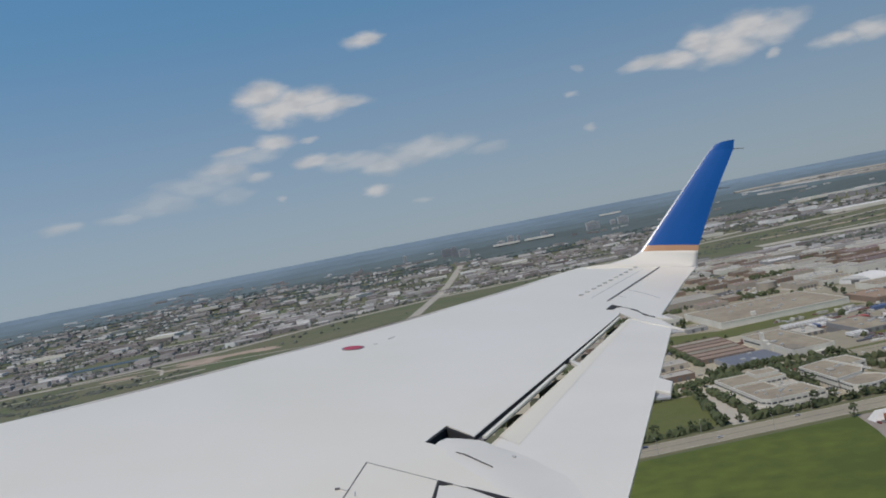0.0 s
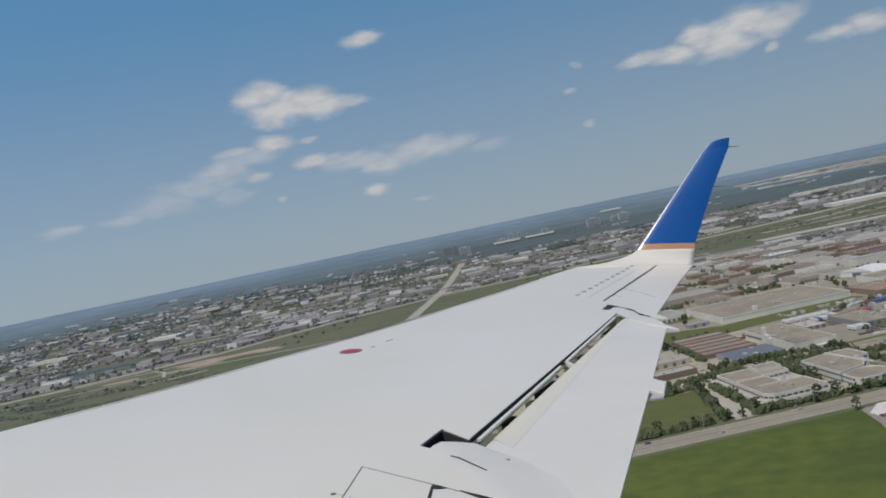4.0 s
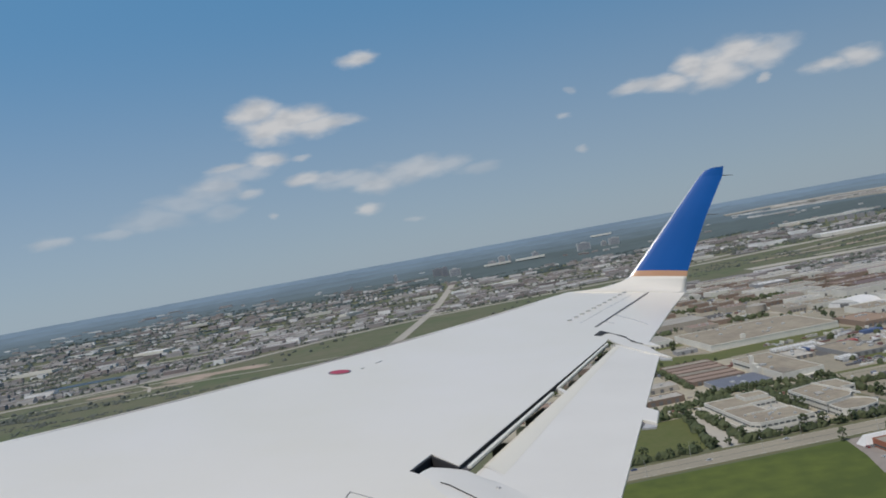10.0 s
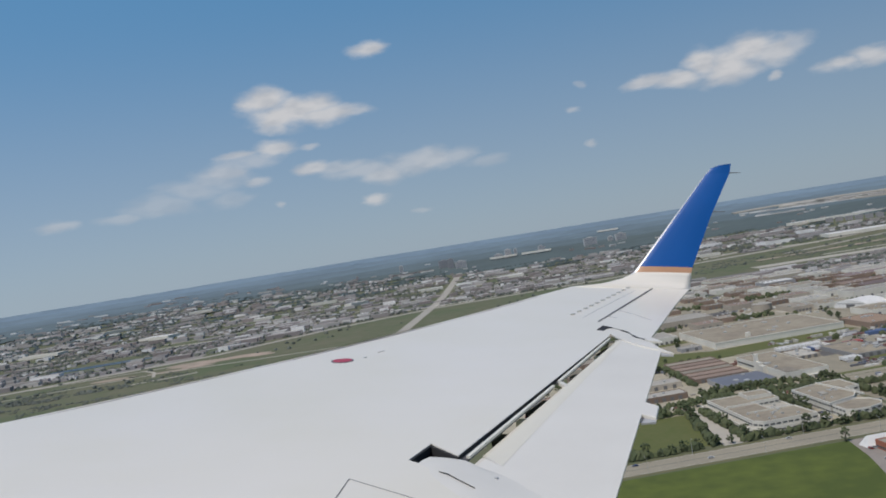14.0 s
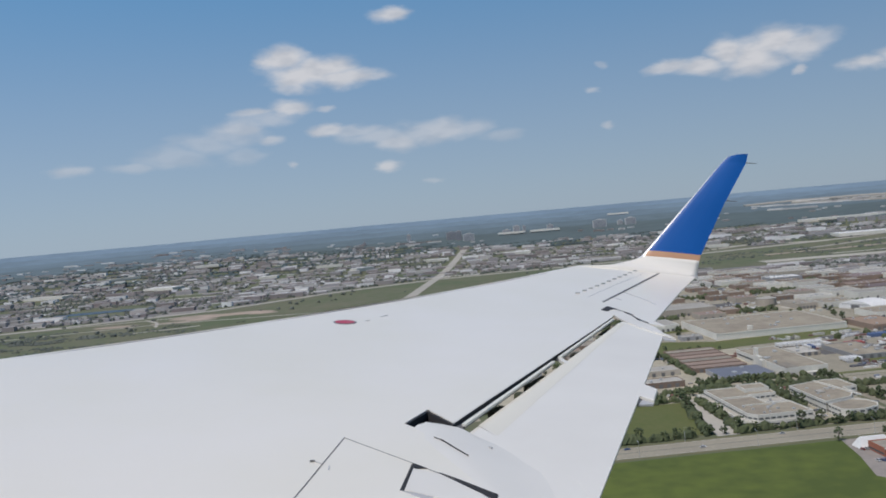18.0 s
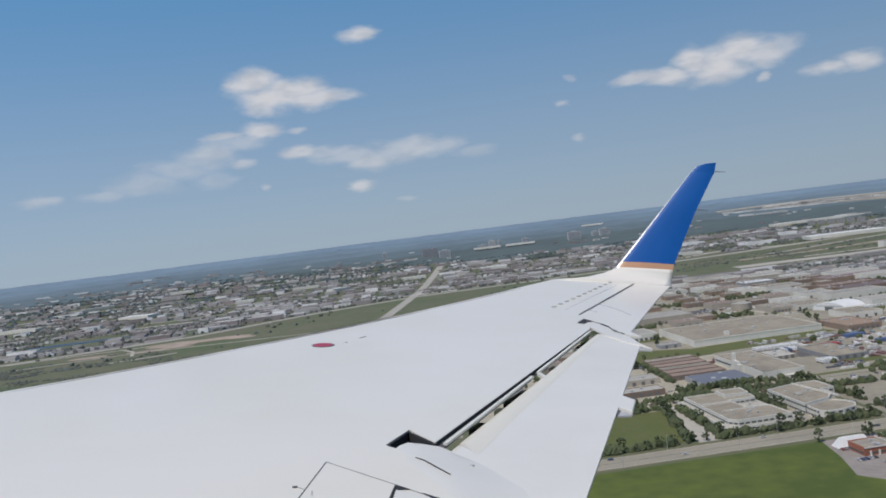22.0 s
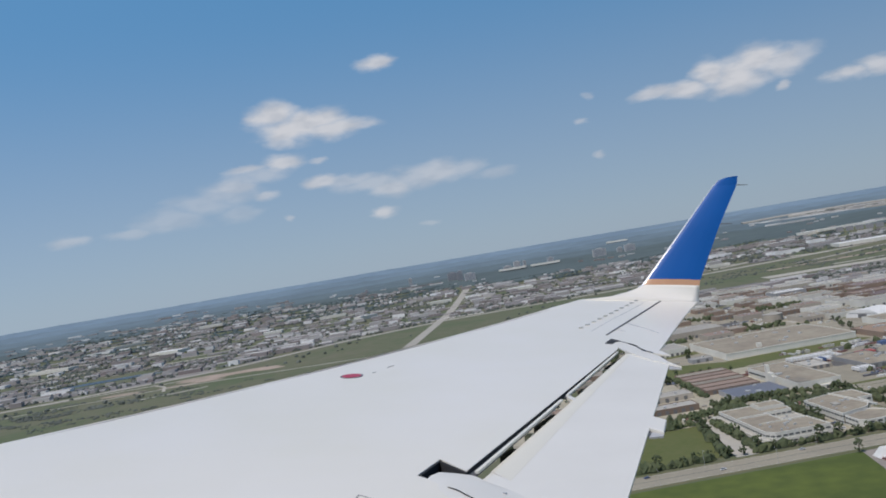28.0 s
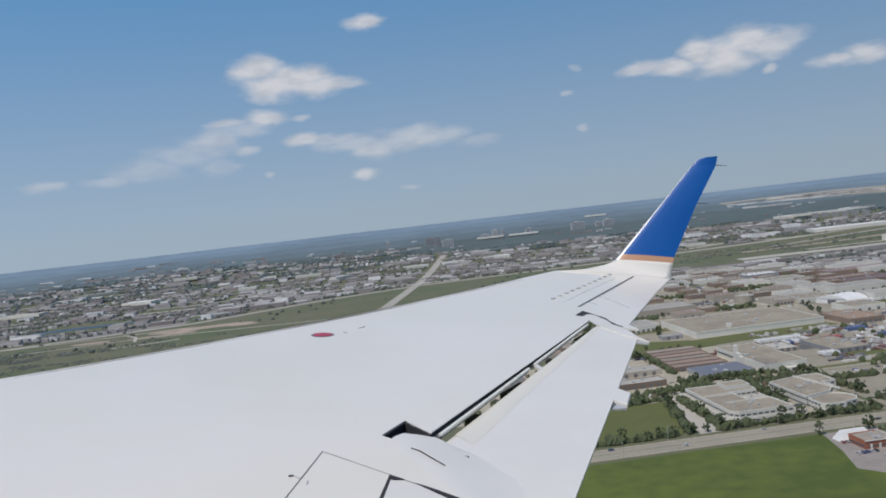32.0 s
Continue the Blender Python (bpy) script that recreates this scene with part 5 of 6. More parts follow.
# ---- the city beyond: countless roofs and trees ----
def boxes_mesh(name, rows, walls=False):
    """rows of (x, y, z, w, d, h, turn): all boxes in one mesh; walls: their sides take the second material."""
    a = np.array(rows)
    c, s = np.cos(a[:, 6]), np.sin(a[:, 6])
    corner = np.array([(-1, -1, 0), (1, -1, 0), (1, 1, 0), (-1, 1, 0), (-1, -1, 1), (1, -1, 1), (1, 1, 1), (-1, 1, 1)], float)
    lx, ly = corner[None, :, 0] * a[:, 3:4] / 2, corner[None, :, 1] * a[:, 4:5] / 2
    v = np.stack([a[:, 0:1] + lx * c[:, None] - ly * s[:, None], a[:, 1:2] + lx * s[:, None] + ly * c[:, None], a[:, 2:3] + corner[None, :, 2] * (a[:, 5:6] + 3) - 3], -1).reshape(-1, 3)
    f = np.array([(4, 5, 6, 7), (0, 1, 5, 4), (1, 2, 6, 5), (2, 3, 7, 6), (3, 0, 4, 7)])
    faces = (np.arange(len(a))[:, None, None] * 8 + f[None]).reshape(-1, 4)
    me = bpy.data.meshes.new(name)
    me.from_pydata(v.tolist(), [], faces.tolist())
    if walls:
        me.polygons.foreach_set("material_index", [0, 1, 1, 1, 1] * len(a))
    return me


CITY = patchwork("city_roofs", ((0.40, 0.385, 0.36), (0.29, 0.275, 0.255), (0.22, 0.215, 0.215), (0.34, 0.315, 0.28), (0.25, 0.225, 0.205), (0.54, 0.53, 0.51), (0.26, 0.255, 0.25), (0.33, 0.31, 0.285), (0.46, 0.44, 0.415), (0.28, 0.235, 0.215), (0.36, 0.345, 0.33)))
FACADES = patchwork("city_walls", ((0.46, 0.44, 0.415), (0.36, 0.335, 0.31), (0.66, 0.645, 0.62), (0.27, 0.235, 0.22), (0.42, 0.40, 0.385), (0.31, 0.285, 0.27), (0.24, 0.205, 0.195), (0.76, 0.75, 0.73), (0.34, 0.325, 0.32), (0.29, 0.26, 0.25)))
# far leaves are greyed and paled: haze painted into the colour
HAZED_WOODS = patchwork("hazed_far_woods", ((0.104, 0.116, 0.098), (0.090, 0.104, 0.090), (0.115, 0.125, 0.104), (0.096, 0.109, 0.094)), 0.9)
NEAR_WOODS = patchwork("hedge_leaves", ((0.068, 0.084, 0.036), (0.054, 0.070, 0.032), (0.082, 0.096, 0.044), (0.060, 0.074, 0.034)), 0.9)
PLOTS = patchwork("far_plots", ((0.25, 0.23, 0.21), (0.19, 0.18, 0.175), (0.12, 0.135, 0.095), (0.33, 0.305, 0.275), (0.17, 0.16, 0.155), (0.22, 0.20, 0.185), (0.14, 0.14, 0.145)))
PAVING = patchwork("far_paving", ((0.58, 0.56, 0.52), (0.40, 0.375, 0.335), (0.46, 0.425, 0.38), (0.36, 0.335, 0.31), (0.54, 0.52, 0.48)), 0.9)
rnd = random.Random(31)
roofs, woods, plots, strips = [], [], [], []


def motorway(x):
    """How far out the motorway runs at x."""
    for (a, b), (c, d) in zip(MOTORWAY, MOTORWAY[1:]):
        if a <= x <= c:
            return b + (d - b) * (x - a) / (c - a)
    return 3500 if x > 0 else 1050


def wooded_from(az):
    """How far out the town gives way to woods, by the bearing in degrees."""
    k = min(1.0, max(0.0, (az + 17) / 9))
    return 3780 + 330 * (1 - k) * max(0.0, math.sin(radians(az * 9))) - 330 * k * k * (3 - 2 * k)


def open_ground(px, py):
    """Roads and green land, kept free of roofs."""
    m = motorway(px)
    ax = -505 + (py - 1825) * -0.1045 if py > 1825 else -400 + (py - 1300) * -0.2
    v = to_uv(px, py)[1]
    return abs(py - m) < 46 or abs(px - ax) < 30 or (m - 620 < py < m + 60 and v > 1290) or (px < 60 and py < m)


LANDMARKS = [(708, 2870, 150), (790, 3445, 150), (630, 3445, 70), (790, 3295, 110), (193, 1930, 62), (297, 1864, 50), (263, 1752, 45), (419, 1693, 75), (375, 1564, 62), (685, 2375, 45), (-1413, 2107, 150), (-1550, 2645, 85), (-1310, 2373, 95), (-934, 2887, 62),
             (-1250, 2819, 52), (-1920, 2994, 80), (-1900, 2520, 95), (270, 2838, 80), (-700, 3050, 50), (-1120, 3080, 60), (-420, 3120, 60), (-1700, 3250, 60)]
CELL = 118.0
for iu in range(-34, 34):
    for iv in range(2, 31):
        cu, cv = iu * CELL + rnd.uniform(-14, 14), 480 + iv * CELL + rnd.uniform(-14, 14)
        c = ORIGIN + Matrix.Rotation(TURN, 3, "Z") @ Vector((cu, cv, 0))
        r, az = math.hypot(c.x, c.y), math.degrees(math.atan2(c.x, c.y))
        edge_r = wooded_from(az)
        if r < 1380 or r > edge_r + 60 or az < -52 or az > 38 or (-690 < cu < 740 and cv < 1000):
            continue
        wild = noise.noise(Vector((cu * 0.0016, cv * 0.0016, 3.0))) + 0.5 * noise.noise(Vector((cu * 0.006, cv * 0.006, 7.0))) + max(0.0, (r - edge_r + 300) / 500)
        dice = rnd.random() - 0.35 * wild - 0.12 * min(1.0, max(0.0, (r - 2500) / 700))
        kind = "works" if dice > 0.46 else ("lots" if dice > 0.32 else ("homes" if dice > 0.02 else "green"))
        spots = []
        if kind == "works":
            n = rnd.choice((2, 3, 3, 4))
            for q in range(n):
                across = CELL / n
                for half in ((0,) if rnd.random() < (0.5 if r < 2500 else 0.2) else (-0.25, 0.25)):
                    wide = CELL if half == 0 else CELL / 2
                    spots.append((half * CELL + rnd.uniform(-8, 8), (q + 0.5) * across - CELL / 2 + rnd.uniform(-5, 5), rnd.uniform(0.4, 0.85) * wide, across * rnd.uniform(0.4, 0.7), rnd.choice((5, 6, 8, 9, 11))))
        elif kind == "lots":
            for q in range(rnd.choice((3, 5, 7))):
                spots.append((rnd.uniform(-45, 45), rnd.uniform(-45, 45), rnd.choice((12, 14, 24, 40)), rnd.choice((7, 9, 16)), rnd.choice((3, 4, 6))))
        elif kind == "homes":
            for row in (-44, -20, 4, 28):
                for q in range(6):
                    if rnd.random() < 0.62:
                        spots.append((-50 + q * 20 + rnd.uniform(-2, 2), row + rnd.uniform(-3, 3), rnd.uniform(10, 15), rnd.uniform(8, 11), rnd.choice((5, 6, 7))))
        ground = kind != "green"
        if kind in ("works", "lots") and rnd.random() < 0.62:      # a long pale yard or street
            p = c + Matrix.Rotation(TURN, 3, "Z") @ Vector((rnd.uniform(-25, 25), rnd.choice((-56, 56, 0)), 0))
            if not open_ground(p.x, p.y) and not any(math.hypot(p.x - a, p.y - b) < q for a, b, q in LANDMARKS):
                strips.append((p.x, p.y, land(p.x, p.y), rnd.uniform(70, 210), rnd.uniform(9, 26), 0.9 + rnd.random() * 0.3, TURN + rnd.choice((0, 0, -0.35, 0.2))))
        for du, dv, w, d, h in ([(0, 0, CELL * 0.96, CELL * 0.9, 0)] if ground else []) + spots:
            p = c + Matrix.Rotation(TURN, 3, "Z") @ Vector((du, dv, 0))
            if open_ground(p.x, p.y) or any(math.hypot(p.x - a, p.y - b) < q for a, b, q in LANDMARKS):
                continue
            if h == 0:
                plots.append((p.x, p.y, land(p.x, p.y), w, d, 0.25 + rnd.random() * 0.2, TURN))
            else:
                roofs.append((p.x, p.y, land(p.x, p.y), w, d, h, TURN))
        for q in range({"works": 6, "lots": 7, "homes": 30, "green": 55}[kind]):
            p = c + Matrix.Rotation(TURN, 3, "Z") @ Vector((rnd.uniform(-60, 60), rnd.choice((-58, 58, rnd.uniform(-58, 58))), 0))
            if not open_ground(p.x, p.y) and not any(math.hypot(p.x - a, p.y - b) < 0.8 * q2 for a, b, q2 in LANDMARKS):
                woods.append((p.x, p.y))

ob = new("far_plots", boxes_mesh("far_plots", plots))
ob.data.materials.append(PLOTS)
tagged(ob, "paved and grassy plots of the spread-out town", "plots", kind="stuff")
ob = new("far_yards", boxes_mesh("far_yards", strips))
ob.data.materials.append(PAVING)
tagged(ob, "pale paved yards and streets of the town", "yards", kind="stuff")
ob = new("far_buildings", boxes_mesh("far_buildings", roofs, True))
ob.data.materials.append(CITY)
ob.data.materials.append(FACADES)
tagged(ob, "countless low roofs of the spread-out town", "buildings", kind="stuff")


def clumps_mesh(name, places, size, lift=1.0):
    """Uneven leafy clumps, each a jittered low dome, in one mesh."""
    rr = np.random.RandomState(3)
    n = len(places)
    ang = np.arange(7) * math.tau / 7
    ring = np.stack([np.cos(ang), np.sin(ang)], 1)
    p = np.array(places)
    s = size * rr.uniform(0.6, 1.5, n)
    z0 = np.array([land(*q) for q in places])
    v = np.zeros((n, 15, 3))
    for k, (rad, zz) in enumerate(((1.0, 0.15), (0.8, 0.75))):
        jit = rr.uniform(0.7, 1.3, (n, 7))
        v[:, k * 7:k * 7 + 7, :2] = p[:, None, :] + ring[None] * (s[:, None] * rad * jit)[..., None]
        v[:, k * 7:k * 7 + 7, 2] = z0[:, None] + s[:, None] * zz * lift * rr.uniform(0.7, 1.3, (n, 7))
    v[:, 14, :2] = p + rr.uniform(-0.3, 0.3, (n, 2)) * s[:, None]
    v[:, 14, 2] = z0 + s * 1.25 * lift
    f = [(i, (i + 1) % 7, 7 + (i + 1) % 7, 7 + i) for i in range(7)] + [(7 + i, 7 + (i + 1) % 7, 14, 14) for i in range(7)]
    f = [[q for j, q in enumerate(t) if q not in t[:j]] for t in f]
    faces = []
    for b in range(n):
        faces += [[b * 15 + q for q in t] for t in f]
    me = bpy.data.meshes.new(name)
    me.from_pydata(v.reshape(-1, 3).tolist(), [], faces)
    return me


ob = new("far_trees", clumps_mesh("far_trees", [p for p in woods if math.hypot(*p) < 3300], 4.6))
ob.data.materials.append(HAZED_WOODS)
# trees farther out: their leaf colours carry a painted blue haze
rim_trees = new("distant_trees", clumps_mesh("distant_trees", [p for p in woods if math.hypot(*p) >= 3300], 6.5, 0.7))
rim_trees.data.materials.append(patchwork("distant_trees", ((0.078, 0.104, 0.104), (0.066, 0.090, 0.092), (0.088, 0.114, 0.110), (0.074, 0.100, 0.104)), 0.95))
tagged(rim_trees, "distant trees before the skyline, haze painted blue-green", "trees", kind="stuff")
tagged(ob, "countless trees among the roofs, greyed by painted haze", "trees", kind="stuff")
belt, brush = [], []
for i in range(800):                                   # copses in the green land and along the motorway
    x = rnd.uniform(-2400, 1600)
    m = motorway(x)
    yy = m + rnd.choice((60, 75, rnd.uniform(-420, -120), rnd.uniform(-420, 120)))
    if noise.noise(Vector((x * 0.006, yy * 0.006, 1.0))) > -0.05 and math.hypot(x, yy) > 1350:
        belt.append((x + rnd.uniform(-15, 15), yy + rnd.uniform(-12, 12)))
for i in range(120):                                   # tree line beside the far field
    f = rnd.random()
    belt.append((347 + 300 * f + rnd.uniform(-8, 8), 2000 + 75 * f + rnd.uniform(-14, 14)))
for i in range(420):                                   # brush in the near meadow
    x, yy = rnd.gauss(-1130, 170), rnd.gauss(1480, 80)
    if noise.noise(Vector((x * 0.012, yy * 0.012, 6.0))) > 0.0 and math.hypot(x, yy) > 1350:
        brush += [(x + rnd.uniform(-14, 14), yy + rnd.uniform(-7, 7)) for _ in range(5)]
for i in range(160):                                   # scrub in the green field
    x = rnd.uniform(150, 1100)
    yy = motorway(x) - rnd.uniform(120, 560)
    if noise.noise(Vector((x * 0.01, yy * 0.01, 8.0))) > 0.05 and abs(yy - 2236 - (x - 400) * 0.12) > 50:
        brush += [(x + rnd.gauss(0, 22), yy + rnd.gauss(0, 8)) for _ in range(12)]
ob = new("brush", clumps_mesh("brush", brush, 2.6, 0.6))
ob.data.materials.append(HAZED_WOODS)
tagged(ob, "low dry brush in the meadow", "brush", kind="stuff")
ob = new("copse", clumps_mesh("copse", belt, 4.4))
ob.data.materials.append(HAZED_WOODS)
tagged(ob, "copses and hedges in the green land", "trees", kind="stuff")

hedge = []
for u0, v0, u1, v1, gap in ((-105, 24, 49, 24, 2.6), (-29, 28, 5, 134, 2.6), (49, 28, 66, 132, 2.4), (74, 26, 78, 132, 2.8), (-70, 137, 66, 137, 3.0), (70, 24, 198, 24, 2.6), (146, 72, 148, 140, 2.6),
                            (88, 148, 206, 148, 2.8), (213, 30, 213, 160, 4.0), (-60, 166, 100, 166, 4.0), (104, 190, 182, 192, 2.6), (112, 240, 116, 350, 4.0), (98, 372, 126, 452, 5.0), (212, 24, 420, 24, 3.0), (212, 130, 420, 130, 4.0)):
    n = int(math.hypot(u1 - u0, v1 - v0) / gap)
    for i in range(n):
        if rnd.random() < 0.8:
            p = uv(u0 + (u1 - u0) * i / n + rnd.uniform(-1.2, 1.2), v0 + (v1 - v0) * i / n + rnd.uniform(-1.2, 1.2))
            hedge.append((p.x, p.y))
for i in range(2600):                                   # small trees between the halls
    u, v = rnd.uniform(-300, 700), rnd.choice((166, 186, 632, 649, 841, 859, 980, rnd.uniform(140, 1180), rnd.uniform(140, 1180)))
    p = uv(u + rnd.uniform(-3, 3), v + rnd.uniform(-3, 3))
    if noise.noise(Vector((p.x * 0.012, p.y * 0.012, 4.0))) > -0.12 and all(math.hypot(p.x - a, p.y - b) > r for a, b, r in TAKEN):
        hedge.append((p.x, p.y))
ob = new("yard_trees", clumps_mesh("yard_trees", hedge, 3.2, 1.3))
ob.data.materials.append(NEAR_WOODS)
tagged(ob, "small trees and hedges between the halls", "trees", kind="stuff")

clutter = []
for i in range(300):                                   # crowded stacks and vehicles behind the meeting hall
    p = uv(rnd.uniform(255, 424), rnd.uniform(190, 400))
    if noise.noise(Vector((p.x * 0.03, p.y * 0.03, 2.0))) > -0.1:
        clutter.append((p.x, p.y, 0.1, rnd.choice((2.0, 4.5, 4.5, 8, 14)), rnd.choice((1.8, 2.2, 2.8)), rnd.choice((1.4, 1.8, 3.0)), TURN + rnd.choice((0, math.pi / 2))))
for i in range(3800):                                   # parked vehicles, bins and stacks in the yards
    u, v = rnd.uniform(-90, 700), rnd.uniform(140, 1010)
    p = uv(u, v)
    if noise.noise(Vector((p.x * 0.02, p.y * 0.02, 9.0))) > 0.0 and all(math.hypot(p.x - a, p.y - b) > r * 0.85 for a, b, r in TAKEN) and all(abs(v - q) > 8 for q in (176, 640, 850)) and not (360 < v < 460 and 90 < u < 380):
        w = rnd.choice((2.0, 4.5, 4.5, 6, 12))
        clutter.append((p.x, p.y, 0.1, w, rnd.choice((1.8, 2.2, 2.6)), rnd.choice((1.4, 1.6, 2.6)), TURN + rnd.choice((0, math.pi / 2))))
ob = new("yard_clutter", boxes_mesh("yard_clutter", clutter))
ob.data.materials.append(patchwork("yard_clutter", ((0.76, 0.75, 0.73), (0.12, 0.12, 0.13), (0.40, 0.40, 0.39), (0.20, 0.105, 0.09), (0.17, 0.19, 0.24), (0.56, 0.54, 0.48), (0.22, 0.21, 0.20), (0.62, 0.61, 0.58), (0.30, 0.28, 0.25), (0.48, 0.46, 0.42)), 0.6, 0.2))
tagged(ob, "parked vehicles and stacks crowding the yards", "clutter", kind="stuff")

# wooded rim of the land under the skyline, in five belts, each bluer with painted haze
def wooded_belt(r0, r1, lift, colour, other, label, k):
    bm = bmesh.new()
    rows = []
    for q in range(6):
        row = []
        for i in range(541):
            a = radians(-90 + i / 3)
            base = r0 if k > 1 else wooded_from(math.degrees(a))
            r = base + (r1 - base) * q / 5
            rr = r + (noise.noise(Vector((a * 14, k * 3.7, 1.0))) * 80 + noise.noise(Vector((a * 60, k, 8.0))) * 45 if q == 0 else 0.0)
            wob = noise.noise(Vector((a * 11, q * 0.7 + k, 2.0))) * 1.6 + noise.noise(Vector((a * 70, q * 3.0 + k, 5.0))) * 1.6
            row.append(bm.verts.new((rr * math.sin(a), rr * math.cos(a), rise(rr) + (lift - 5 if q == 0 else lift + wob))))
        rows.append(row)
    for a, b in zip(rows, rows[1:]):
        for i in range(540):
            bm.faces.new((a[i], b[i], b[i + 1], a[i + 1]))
    mat = material("haze_tinted_woods", colour, 1.0, other=other, small=0.014, large=0.003, spread=0.18)
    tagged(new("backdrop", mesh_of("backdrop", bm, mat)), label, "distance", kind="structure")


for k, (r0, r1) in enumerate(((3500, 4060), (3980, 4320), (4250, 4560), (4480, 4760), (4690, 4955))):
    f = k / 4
    # aerial haze is put into the base colours, stronger with distance
    near_haze_tone, far_haze_tone = Vector((0.088, 0.118, 0.118)), Vector((0.172, 0.245, 0.308))
    wooded_belt(r0, r1, 3 + k, tuple(near_haze_tone.lerp(far_haze_tone, f)), tuple(near_haze_tone.lerp(far_haze_tone, f) * 0.84), ("wooded belt beyond the town, faint haze in its colour", "distant woods, haze painted blue-green", "distant woods, haze painted blue-green", "distant woods under the skyline, haze painted blue", "wooded land at the skyline, haze painted blue-grey")[k], k + 1)
# scattered pale roofs among the distant woods
far = []
for i in range(56):
    a, r = radians(rnd.uniform(-48, 32)), rnd.uniform(3640, 4250)
    far.append((r * math.sin(a), r * math.cos(a), rise(r) + 3, rnd.uniform(10, 30), rnd.uniform(8, 16), rnd.uniform(3, 6), TURN))
for (x0, y0), (x1, y1), n in (((518, 4188), (1178, 3956), 15), ((1178, 3956), (1500, 3830), 6), ((560, 3990), (760, 3940), 3)):
    for i in range(n):                                  # long pale sheds in rows
        f = (i + 0.5) / n
        px, py = x0 + (x1 - x0) * f, y0 + (y1 - y0) * f + rnd.uniform(-8, 8)
        far.append((px, py, land(px, py) + 3, math.hypot(x1 - x0, y1 - y0) / n * rnd.uniform(0.85, 1.1), rnd.uniform(18, 40), rnd.uniform(3.5, 6.0), math.atan2(y1 - y0, x1 - x0)))
edge_roofs = []
for i in range(420):                                    # the town thins out into the woods
    az = rnd.uniform(-50, 30)
    r = wooded_from(az) - 60 + 460 * rnd.random() ** 1.7
    if noise.noise(Vector((az * 0.22, r * 0.006, 4.0))) > (-0.12 if az < -13 else 0.08):
        px, py = r * math.sin(radians(az)), r * math.cos(radians(az))
        edge_roofs.append((px, py, rise(r) + 1, rnd.choice((14, 18, 26, 40, 60)), rnd.uniform(9, 18), rnd.uniform(6, 9), TURN))
ob = new("edge_buildings", boxes_mesh("edge_buildings", edge_roofs, True))
ob.data.materials.append(CITY)
ob.data.materials.append(FACADES)
tagged(ob, "scattered low roofs where the town meets the woods", "buildings", kind="stuff")
spread_out = []
for i in range(150):                                    # aprons, hangars and bare ground of the distant airfield
    f = rnd.random() ** 0.8
    px, py = 760 + 880 * f + rnd.uniform(-40, 40), 4200 - 400 * f - 130 * f * f + rnd.uniform(-120, 90) * (0.35 + 0.65 * f)
    spread_out.append((px, py, land(px, py) + 3, rnd.uniform(30, 130), rnd.uniform(9, 34), 6.0 + rnd.random() * 2.5, -0.42 + rnd.uniform(-0.1, 0.1)))
ob = new("distant_airfield", boxes_mesh("distant_airfield", spread_out))
ob.data.materials.append(patchwork("airfield_ground", ((0.44, 0.425, 0.40), (0.36, 0.345, 0.32), (0.22, 0.22, 0.21), (0.52, 0.51, 0.49), (0.15, 0.165, 0.14), (0.40, 0.375, 0.335), (0.29, 0.28, 0.27))))
tagged(ob, "pale aprons and bare ground of a distant airfield", "airfield", kind="stuff")
ob = new("distant_buildings", boxes_mesh("distant_buildings", far))
ob.data.materials.append(patchwork("pale_sheds", ((0.52, 0.51, 0.49), (0.60, 0.59, 0.57), (0.44, 0.43, 0.42), (0.55, 0.535, 0.51), (0.48, 0.47, 0.46))))
tagged(ob, "pale roofs scattered among distant woods", "buildings", kind="stuff")
# bare earth beside the motorway
for x, y, r in ((-996, 1712, 26), (-972, 1776, 34), (-985, 1812, 40), (-930, 1812, 36), (-872, 1826, 38), (-820, 1800, 20), (-1120, 1700, 30), (-940, 1740, 22)):
    pts = [Vector((x + r * 1.6 * math.cos(a) * (1 + 0.2 * math.sin(2.3 * a)), y + r * 0.8 * math.sin(a), 0.28 + 0.02 * (r % 7))) for a in (i * math.tau / 22 for i in range(22))]
    tagged(new("bare_earth", mesh_of("bare_earth", slab(pts, 0.5), EARTH)), "bare tan earth beside the motorway", "ground", kind="structure")


# apartment towers near the skyline
TOWER_GREY = material("tower_concrete", (0.54, 0.53, 0.52), 0.8, small=0.5, large=0.05)
TOWER_DARK = material("tower_brown", (0.34, 0.335, 0.34), 0.8, small=0.5, large=0.05)
# grey-blue instead of near-black: distance haze put into the window colour
TOWER_HAZED_GLASS = material("hazed_tower_windows", (0.26, 0.28, 0.31), 0.4, small=0.5, large=0.05)


def tower_block(px, py, w, d, h, wall, lab):
    root = thing("apartment_tower", Matrix.Translation((px, py, land(px, py) - 2)) @ Matrix.Rotation(TURN, 4, "Z"), lab, "tower block", "towers near the skyline")
    h *= 0.95
    part("wall", box_bm(0, 0, 0, w, d, h), wall, root)
    part("roof_house", box_bm(0, 0, h, w * 0.4, d * 0.4, 4), wall, root)
    me = mesh_of("window_band", box_bm(0, 0, 0, w * 0.9, 0.5, 1.6), TOWER_HAZED_GLASS)
    for f in range(int(h / 4)):
        piece("window_band", me, root, Matrix.Translation((0, -d / 2 - 0.1, 3 + f * 4.0)))
    return root


